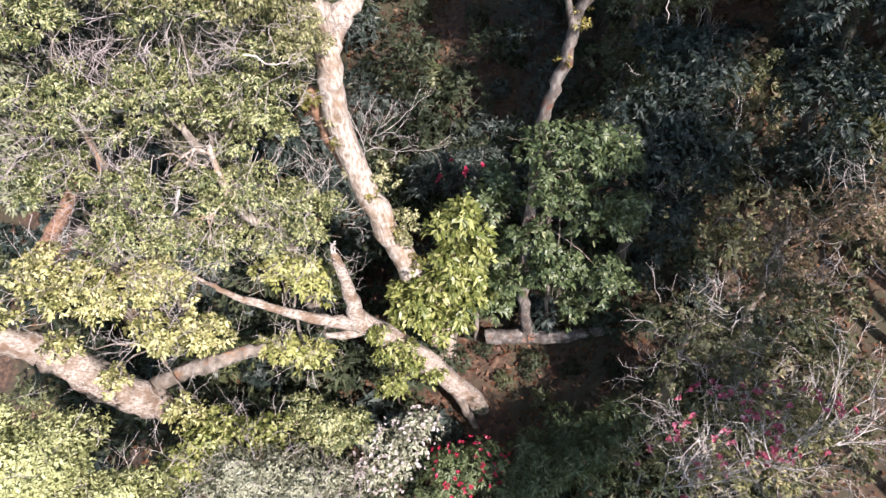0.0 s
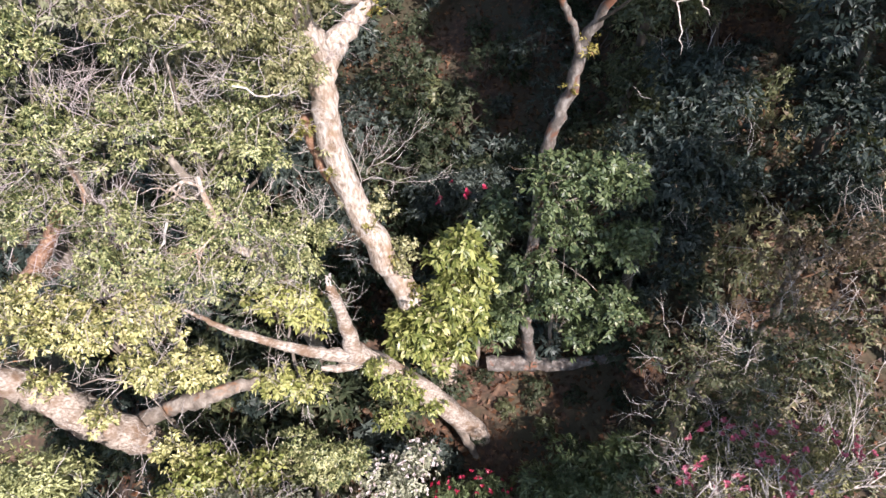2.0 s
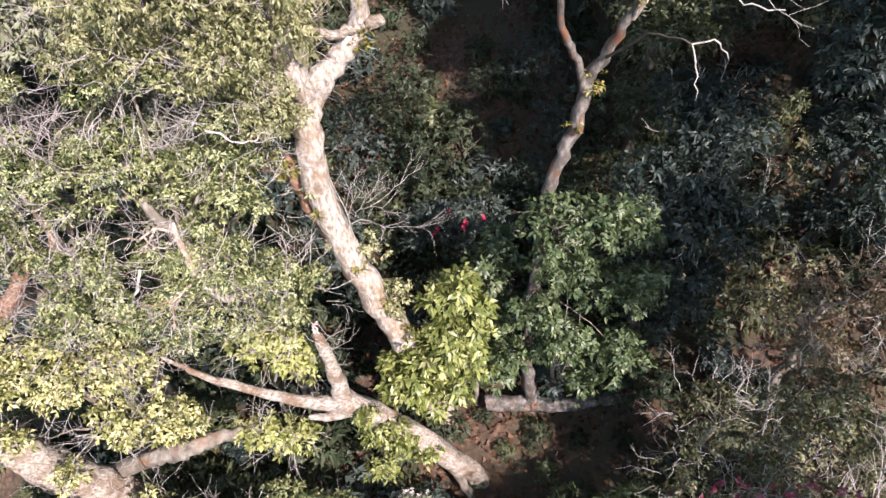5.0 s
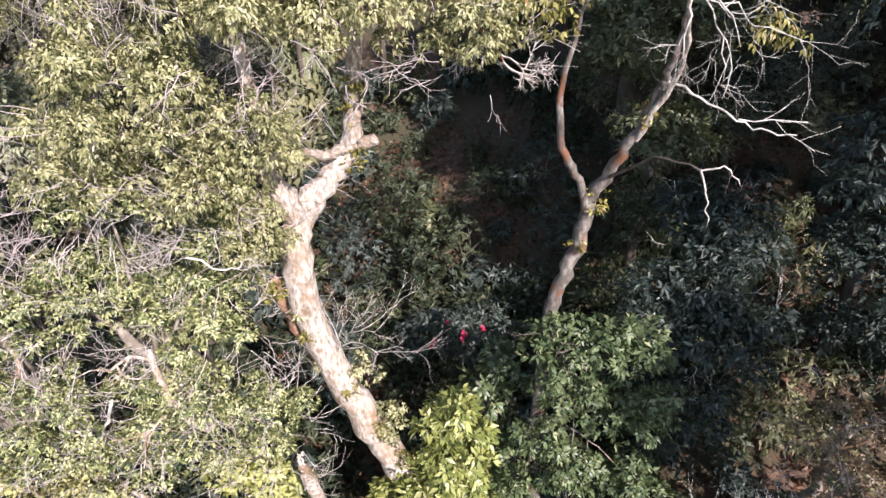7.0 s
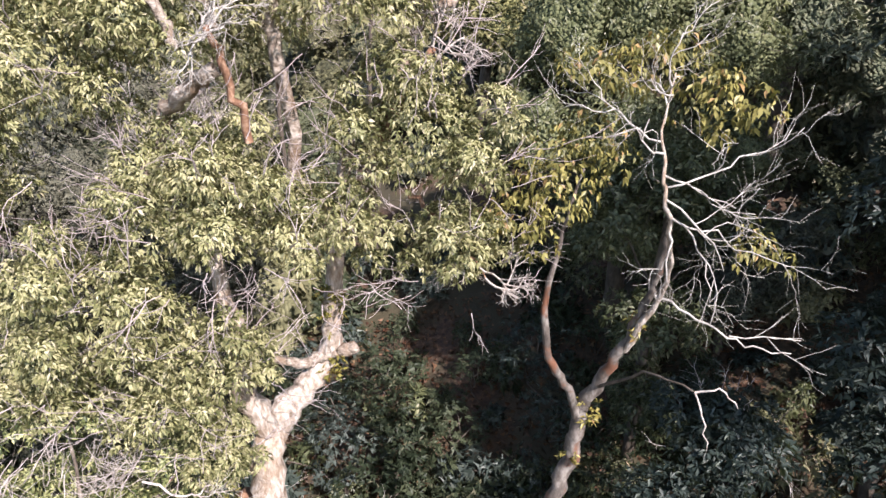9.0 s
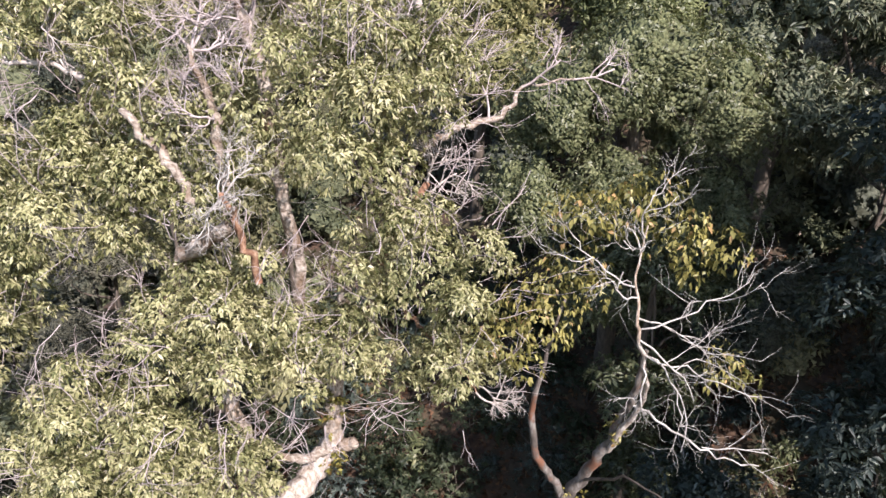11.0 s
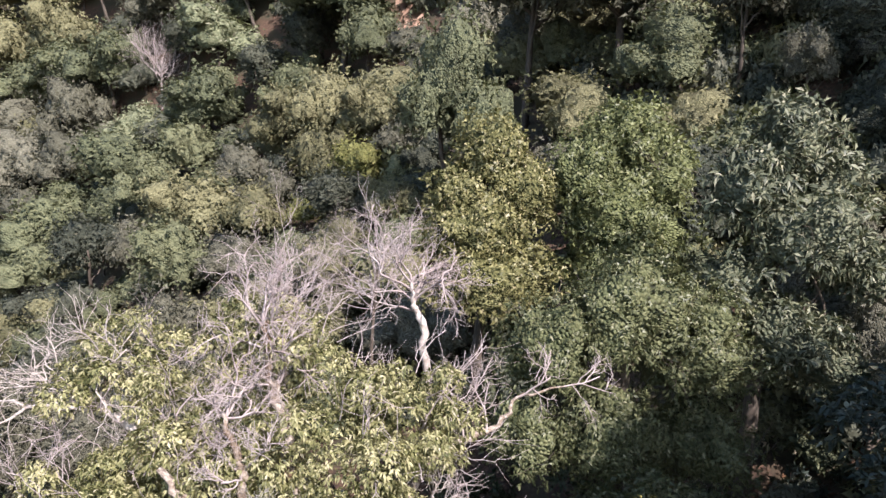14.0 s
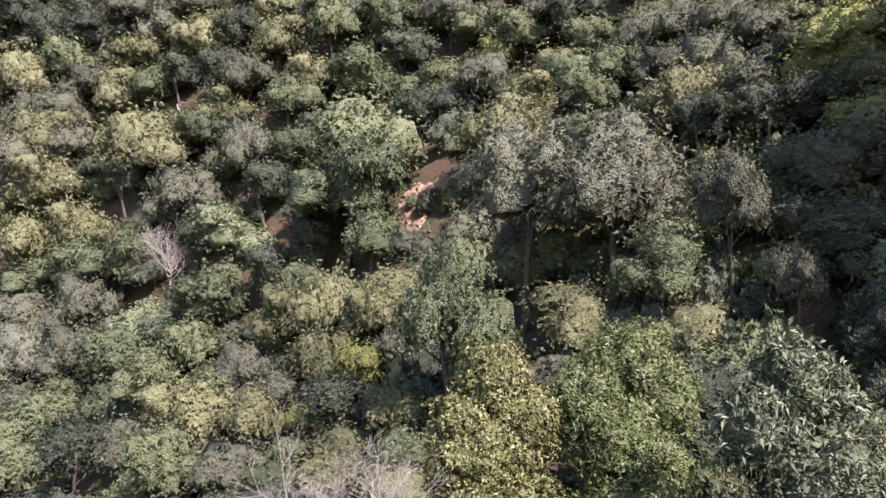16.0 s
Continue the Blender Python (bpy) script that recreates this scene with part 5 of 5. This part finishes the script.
def limb_of(root, name, pts, radii, mat, seed, label="", twigs=()):
    """A limb on one of the trees round the clearing; twigs: (place on the limb 0 to 1, way, length)."""
    o, rng = np.array(root.location), np.random.default_rng(seed)
    path = smooth_path([np.array(p, float) - o for p in pts], 6, 0.02, seed)
    tubes = [(path, radii)]
    for at, way, length in twigs:
        tubes += boughs(rng, path[int(at * (len(path) - 1))], way, length, radii[-1] * 0.7, 2, 3, 0.8, 0.02, 0.3, 4)
    part(name, tubes_mesh(name, tubes, mat, 7, 0.06, seed), root, label)


limb_of(leaning, "pale_limb", [(-4.8, 12.1, 9.6), (-4.98, 11.8, 10.3), (-5.15, 11.7, 11.1), (-5.35, 12.0, 12.2)], (0.11, 0.11, 0.09, 0.06), BARK_PALE, 301, "pale leaning limb among the leaves", [(0.6, (-0.4, -0.2, 0.9), 0.8), (0.95, (-0.6, 0, 0.8), 0.9)])
limb_of(leaning, "dead_branch", [(-4.0, 11.9, 14.6), (-3.3, 11.7, 14.5), (-2.9, 11.7, 14.75)], (0.02, 0.017, 0.01), TWIG, 302, "thin bare branch", [(0.6, (0.8, 0, 0.6), 0.6)])
limb_of(twiggy, "dead_branch", [(-6.9, 12.8, 12.5), (-7.55, 12.7, 12.7), (-8.1, 12.5, 13.35), (-8.25, 12.4, 13.5), (-8.5, 12.3, 13.1), (-8.7, 12.2, 12.5), (-9.2, 12.2, 12.1)], (0.05, 0.055, 0.05, 0.045, 0.035, 0.028, 0.016), TWIG_WHITE, 303, "bent bare white branch", [(0.45, (-0.9, 0, 0.3), 0.8), (0.75, (-0.8, -0.1, -0.2), 0.8), (0.98, (-0.8, 0, -0.5), 0.8)])
limb_of(twiggy, "dead_branch", [(-6.2, 11.6, 11.2), (-6.5, 11.4, 10.5), (-6.9, 11.3, 10.0)], (0.035, 0.03, 0.02), TWIG_WHITE, 304, "bent bare white branch", [(0.5, (-0.6, -0.2, 0.5), 0.7)])
limb_of(green, "mossy_limb", [(-9.3, 12.6, 10.6), (-9.6, 12.5, 10.0), (-10.3, 12.4, 9.1), (-11.3, 12.3, 7.9)], (0.13, 0.17, 0.20, 0.22), RUSTWOOD, 305, "leaning limb with rusty moss")

# trees behind
crown_tree("round_tree", "large green tree with a broad glossy crown", foot_at(7.0, 26.5), [(6.8, 25.8, 19.5, 2.9, 2.4, 3.0), (4.3, 25.7, 18.5, 2.1, 1.9, 2.6), (9.4, 26.2, 18.4, 2.3, 2.0, 2.7), (6.2, 25.0, 15.8, 2.9, 2.0, 2.5), (3.4, 24.8, 15.8, 1.5, 1.4, 1.9), (9.6, 25.4, 15.2, 2.0, 1.7, 2.2), (6.6, 24.8, 12.4, 2.6, 1.7, 2.2)], 141, LAUREL, BARK_DARK, 8600, 5, 0.16, 0.066, radius=(0.4, 0.15), bumps=30, depth=0.6, soft=0.52, fine=False, grid=(18, 9), ragged=0.13, spread=1.3)
crown_tree("rosette_tree", "large-leaved evergreen tree with pale leathery leaf rosettes", foot_at(13.2, 29.5), [(13.0, 28.6, 25.6, 1.7, 1.5, 2.0), (14.6, 29.0, 24.0, 1.7, 1.6, 2.0), (12.0, 28.6, 23.8, 1.8, 1.6, 2.1), (13.8, 28.0, 22.0, 2.5, 1.8, 2.2), (16.2, 28.8, 20.6, 1.8, 1.6, 1.9), (11.4, 28.2, 20.2, 1.7, 1.5, 1.7), (13.4, 27.6, 18.6, 2.2, 1.6, 1.8), (15.6, 28.2, 17.2, 1.6, 1.4, 1.7)], 142, BIGLEAF, BARK_DARK, 2300, 8, 0.33, 0.105, radius=(0.36, 0.14), bumps=26, depth=0.5, soft=0.3, fine=True, spread=1.2, droop=0.15, grid=(16, 8), ragged=0.08)
crown_tree("round_tree", "olive-green tree with a rounded crown of small leaves", foot_at(2.4, 37.5), [(2.9, 36.6, 24.0, 2.2, 2.0, 2.4), (1.4, 36.6, 22.0, 2.3, 2.0, 2.4), (4.4, 36.6, 22.0, 2.3, 2.0, 2.6), (2.4, 35.8, 20.6, 3.0, 2.0, 2.6), (3.0, 35.4, 18.2, 3.2, 2.0, 2.4)], 143, OAK_DULL, BARK_DARK, 9500, 3, 0.19, 0.10, radius=(0.34, 0.13), bumps=40, depth=0.42, soft=0.6, grid=(18, 9), ragged=0.09, spread=1.15)
crown_tree("round_tree", "mid-green tree with a rounded crown of small leaves", foot_at(9.4, 38), [(9.4, 37.2, 25.2, 2.2, 2.0, 2.3), (7.8, 37.0, 23.2, 2.2, 2.0, 2.4), (11.2, 37.2, 23.0, 2.3, 2.0, 2.6), (9.4, 36.4, 21.4, 3.4, 2.2, 2.8), (9.6, 36.0, 19.0, 3.6, 2.2, 2.4)], 144, OLIVE, BARK_DARK, 9500, 3, 0.19, 0.10, radius=(0.34, 0.13), bumps=40, depth=0.42, soft=0.6, grid=(18, 9), ragged=0.09, spread=1.15)
crown_tree("grey_tree", "soft grey-green tree in front of the round trees", foot_at(6.8, 21.5), [(6.6, 21.2, 15.6, 1.7, 1.4, 1.3), (5.0, 21.0, 14.6, 1.3, 1.2, 1.2), (8.2, 21.4, 14.4, 1.5, 1.3, 1.4), (6.8, 20.6, 11.6, 1.5, 1.1, 1.4), (6.4, 20.4, 8.8, 1.4, 1.1, 1.3)], 146, LAUREL, BARK_DARK, 2100, 7, 0.19, 0.07, each=9)
# Leaf colour darkened here to add to the slope's shade.
crown_tree("shaded_tree", "blue-green tree on the shaded slope, leaf colour darkened for shade", foot_at(12.2, 17.6), [(10.6, 17.0, 20.2, 2.0, 1.6, 1.9), (12.6, 17.4, 18.8, 2.0, 1.8, 2.2), (11.0, 16.9, 17.0, 2.2, 1.7, 2.2), (13.6, 17.6, 15.0, 2.0, 1.8, 2.2), (11.0, 16.8, 13.2, 2.0, 1.6, 2.0), (11.6, 16.6, 10.2, 1.8, 1.4, 1.6), (12.4, 16.6, 7.6, 1.8, 1.3, 1.5)], 147, SHADE_BLUELEAF, BARK_DARK, 4000, 7, 0.22, 0.08, each=9)


# bare crowns
def bare_tree(name, label, foot, trunk, radii, limbs, seed, mat, radius=0.05, depth=3, forks=4, length=2.0, sides=3, spread=0.8):
    """limbs: how many boughs leave the upper trunk."""
    rng = np.random.default_rng(seed)
    root = thing(name, foot, label, "tree")
    o = np.array(foot)
    path = smooth_path([np.array(q, float) - o for q in trunk], 6, 0.03, seed)
    part("trunk", tubes_mesh(name + "_trunk", [(path, [r * 0.6 for r in radii])], BARK_DARK, 9, 0.06, seed), root)
    for k in range(limbs):
        q = path[int(len(path) * rng.uniform(0.6, 0.98))]
        g = k * 2.4 + rng.uniform(-0.3, 0.3)
        w = (math.cos(g), 0.7 * math.sin(g), rng.uniform(0.3, 1.4))
        part("bough", tubes_mesh(name + "_bough", boughs(rng, q, w, length * rng.uniform(0.7, 1.15), radius, depth, forks, spread, 0.08, 0.2, 5), mat, sides, 0, seed + k), root)
    return root


bare_tree("leafless_tree", "leafless tree with a haze of fine lilac-grey twigs", foot_at(-2.6, 32.5), [(-2.6, 32.4, 7), (-2.4, 31.6, 16.5), (-2.0, 31.2, 20.4)], (0.22, 0.14, 0.08), 17, 152, TWIG_LILAC, 0.026, 4, 3, 2.15)
bare_tree("leafless_tree", "leafless tree with a haze of fine lilac-grey twigs", foot_at(-6.2, 31.5), [(-6.2, 31.4, 6), (-6.0, 31.0, 16.0), (-5.6, 31.0, 19.6)], (0.22, 0.14, 0.08), 17, 153, TWIG_LILAC, 0.026, 4, 3, 2.15)
bare_tree("leafless_tree", "leafless tree with a haze of fine grey twigs", foot_at(-9.4, 27), [(-9.4, 26.9, 5), (-9.0, 26.4, 13.0), (-8.8, 26.2, 16.0)], (0.22, 0.14, 0.08), 9, 154, TWIG_LILAC, 0.032, 4, 3, 1.9)


def dead_limb(pts, radii, mat, seed, twigs=(), label="pale dead limb", twig_mat=None, tip=1.0):
    """A dead limb of the great tree; twigs: (place on the limb 0 to 1, way, length)."""
    o = np.array(great.location)
    rng = np.random.default_rng(seed)
    path = smooth_path([np.array(p, float) - o - np.array((0, 0.18, 0)) for p in pts], 6, 0.03, seed)
    limb = part("dead_limb", tubes_mesh("dead_limb", [(path, radii)], mat, 8, 0.08, seed), great, label)
    for k, (s, w, ln) in enumerate(twigs):
        q = path[int(s * (len(path) - 1))]
        part("bough", tubes_mesh("bough", boughs(rng, q, w, ln, 0.028 * tip, 3, 4, 0.8, 0.03, 0.32, 5), twig_mat or TWIG, 3, 0, seed + k), limb)
    return limb


FAN = (((-0.8, 0.1, 0.6), 0.7), ((0.1, 0.2, 1.0), 0.9), ((0.8, 0.1, 0.7), 0.7), ((0.9, -0.2, -0.1), 0.6), ((-0.7, -0.4, -0.4), 0.6), ((0.2, -0.6, -0.7), 0.6))
dead_limb([(-1.6, 13.8, 18.6), (-1.65, 13.6, 20.4), (-1.7, 13.6, 21.6)], (0.10, 0.09, 0.08), DEADWOOD, 61, label="broken trunk top with rusty heartwood")
dead_limb([(-1.7, 13.6, 21.55), (-1.85, 13.7, 22.5), (-2.05, 13.8, 23.4), (-2.0, 13.8, 24.0)], (0.10, 0.09, 0.06, 0.03), DEADWOOD, 62, [(s, w, l) for s in (0.5, 0.75, 0.98) for w, l in FAN[:3]], twig_mat=TWIG_LILAC)
dead_limb([(-2.0, 13.0, 19.6), (-2.1, 12.75, 20.5), (-2.2, 12.6, 21.1)], (0.055, 0.05, 0.04), RUSTWOOD, 63, [(0.98, w, l * 0.8) for w, l in FAN], "rusty stump with white twigs", TWIG_WHITE, 0.7)
dead_limb([(-2.3, 13.1, 21.0), (-2.35, 13.2, 22.0), (-2.6, 13.3, 22.8)], (0.07, 0.06, 0.03), DEADWOOD, 64, [(s, w, l * 0.9) for s in (0.5, 0.97) for w, l in FAN[:4]], twig_mat=TWIG_LILAC)
dead_limb([(-2.2, 12.7, 20.6), (-2.7, 12.8, 20.25), (-3.1, 13.0, 19.8), (-3.6, 12.9, 18.7)], (0.09, 0.10, 0.08, 0.05), DEADWOOD, 65)
dead_limb([(-2.7, 13.0, 20.8), (-3.05, 13.0, 21.5), (-3.5, 13.15, 22.0)], (0.06, 0.07, 0.05), DEADWOOD, 66, label="broken limb with rusty heartwood")
dead_limb([(-3.9, 13.9, 21.9), (-4.7, 14.3, 22.3), (-5.4, 14.3, 22.4), (-6.6, 14.3, 22.5)], (0.06, 0.05, 0.034, 0.014), TWIG, 67, [(0.35, (-0.2, 0, 1), 1.3), (0.4, (0.3, 0.2, 1), 1.0), (0.45, (-0.7, 0.1, 0.6), 1.1), (0.6, (-0.5, 0.2, 0.9), 0.9), (0.7, (-0.6, 0, 0.6), 0.8), (0.85, (-0.6, -0.2, -0.4), 0.7), (0.99, (-1, 0, 0.2), 0.8)])
dead_limb([(-0.7, 14.2, 18.0), (-0.5, 14.4, 19.2), (-0.4, 14.45, 19.9)], (0.11, 0.10, 0.09), DEADWOOD, 68, label="broken limb with rusty heartwood")
dead_limb([(-0.45, 14.4, 19.2), (-0.05, 14.5, 19.9), (0.35, 14.6, 20.5)], (0.09, 0.08, 0.05), RUSTWOOD, 69, [(0.98, (0.5, 0, 0.8), 0.7), (0.9, (0.8, 0, 0.3), 0.7), (0.98, (0.1, 0, 0.9), 0.6)])
dead_limb([(-0.2, 14.7, 20.0), (0.3, 15.1, 20.9), (0.8, 15.5, 21.1), (1.6, 16.0, 21.2), (2.0, 16.3, 21.6), (2.9, 16.6, 21.7)], (0.075, 0.07, 0.065, 0.05, 0.03, 0.012), DEADWOOD, 70, [(0.45, (-0.1, 0, 1), 1.0), (0.55, (0.3, 0, 1), 1.0), (0.8, (0.7, 0, 0.5), 0.8), (0.97, (1, 0, 0.2), 0.9), (0.35, (-0.2, 0, 1), 0.8)], twig_mat=TWIG_LILAC)
dead_limb([(0.2, 14.9, 21.4), (0.25, 14.8, 22.6), (0.2, 14.7, 23.6), (0.1, 14.6, 24.0), (0.05, 14.6, 24.4)], (0.075, 0.07, 0.065, 0.045, 0.02), TWIG, 71, [(0.7, (-0.9, 0, 0.1), 0.6), (0.8, (0.8, 0, 0.5), 0.9)] + [(s, w, l * 0.75) for s in (0.85, 0.99) for w, l in FAN[:3]] + [(0.95, (-0.9, 0.3, 0.5), 0.9), (0.99, (0.8, 0.4, 0.5), 0.8)], "dead white top with bare branches", TWIG_LILAC)
dead_limb([(0.0, 13.9, 18.6), (0.4, 13.7, 18.2), (0.9, 13.5, 17.7), (1.2, 13.4, 17.3)], (0.04, 0.032, 0.02, 0.01), RUSTWOOD, 72, [(0.5, (0.3, 0, -0.8), 0.6), (0.8, (0.8, 0, -0.3), 0.6), (0.99, (0.5, 0, -0.7), 0.5)])

# undergrowth
def undergrowth():
    kinds = []
    # The dark and blue-green leaf colours have shade worked into them.
    for k, (mat, L) in enumerate(((SHADE_DARKLEAF, 0.2), (LAUREL, 0.19), (SHADE_DARKLEAF, 0.17), (DRY, 0.15), (SHADE_BLUELEAF, 0.2))):
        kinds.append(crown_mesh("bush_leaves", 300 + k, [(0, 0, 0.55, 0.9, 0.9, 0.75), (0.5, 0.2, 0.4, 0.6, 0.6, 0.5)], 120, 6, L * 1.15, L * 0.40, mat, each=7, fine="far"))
    stems = tubes_mesh("bush_stems", [t for k in range(4) for t in boughs(np.random.default_rng(k), (0, 0, -0.1), (math.cos(k * 1.6), math.sin(k * 1.6), 1.2), 0.9, 0.02, 0, 0)], BARK_DARK, 3)
    done = []
    for n in range(2200):
        y = rr.uniform(5.5, 34)
        x = rr.uniform(-0.85 * y - 5, 0.75 * y + 4)
        if any((x - a) ** 2 + (y - b) ** 2 < (1.25 if y < 22 else 2.6) for a, b in done):
            continue
        open_floor = 0.8 < x < 7.0 and 9.2 < y < 13.6
        done.append((x, y))
        s = rr.uniform(0.28, 0.5) if open_floor else rr.uniform(0.7, 1.5)
        ob = thing("bush", (x, y, ground_z(x, y)), "low dark green bush on the forest floor", "bush", "undergrowth")
        ob.scale, ob.rotation_euler = (s, s, s * rr.uniform(0.8, 1.5)), (0, 0, rr.uniform(0, 6.28))
        me = kinds[3] if (x > 6 and rr.random() < 0.45) else kinds[rr.choice((0, 0, 1, 2, 4))]
        part("leaves", me, ob)
        part("stem", stems, ob)


undergrowth()


def leaf_litter():
    """Fallen leaves strewn over the floor of the clearing."""
    rng = np.random.default_rng(900)
    m = 26000
    x, y = rng.uniform(-14, 17, m), rng.uniform(5, 30, m)
    z = np.array([ground_z(a, b) for a, b in zip(x, y)]) + rng.uniform(0.01, 0.06, m)
    up = np.array((0, 0, 1.0)) + 0.5 * rng.normal(size=(m, 3))
    v, f = leaf_arrays(rng, np.stack((x, y, z), -1), up, 1, 0.20, 0.13, 1.4, 0.0, "far")
    tagged(new("leaf_litter", mesh_np("leaf_litter", v, f, RUST)), "brown fallen leaves strewn over the forest floor", "leaf litter", kind="stuff")


leaf_litter()


def middle_woods():
    """Trees that fill the slope between the clearing and the far hillside."""
    for n in range(900):
        y = rr.uniform(17.5, 46)
        x = rr.uniform(-0.75 * y - 3, 0.75 * y + 3)
        hollow = -6 < x < 13 and y < 34.5
        if not free(x, y, 4.6) or (-6 < x < 13 and y < 24) or (x < 17 and x > -8 and y > 34 and y < 40):
            continue
        plant(x, y)
        key = rr.choice(("mid_oak", "mid_laurel", "mid_dark", "mid_grey", "mid_oak"))
        cap = 13.5 + 0.22 * (y - 17) + max(0.0, x - 6) * 0.35 - max(0.0, -x - 8) * 0.2
        if hollow and x < 9:
            continue
        if hollow:
            key, cap = "mid_dark", ground_z(x, y) + 5.0
        stand(KINDS[key], x, y, rr.uniform(0.5, 0.72), rr.uniform(0, 360), top=cap + rr.uniform(-2.0, 1.5))


middle_woods()


def side_woods():
    """The wood beyond the view, behind and to the right of the path, through which the sun comes."""
    for x, y, s, top in ((14.0, 1.0, 0.6, 25), (15.3, 2.9, 0.6, 34), (16.9, 3.1, 0.6, 35.6), (13.4, 3.4, 0.5, 22.5), (15.9, 10.6, 0.75, 31), (17.0, 10.9, 0.6, 30), (18.9, 12.5, 0.9, 31), (17.9, 8, 0.8, 29), (20, 16, 0.8, 30), (25, 8, 1.0, 30), (30, 16, 1.1, 36), (27, 22, 0.9, 33), (21, 25.5, 0.8, 29), (11.2, 3.2, 0.42, 14.5), (16.8, 17.6, 0.7, 28), (15.6, 13.8, 0.55, 27.5), (9.6, -1.7, 0.5, 15), (12, -14, 1.0, 12), (2, -16, 1.0, 12), (-8, -14, 1.0, 12), (-18, -8, 1.0, 12)):
        stand(KINDS["far_dark"], x, y, s, x * 40, top=top)
    for x, y, top in ((36, 30, 56), (42, 34, 58), (38, 38, 60), (46, 42, 62), (40, 26, 54), (50, 50, 66), (44, 46, 64), (56, 57, 70)):
        stand(KINDS["far_dark"], x, y, 1.5, x * 40, top=top)


side_woods()
for k in KINDS.values():
    for c in list(k.children):
        bpy.data.objects.remove(c)
    bpy.data.objects.remove(k)
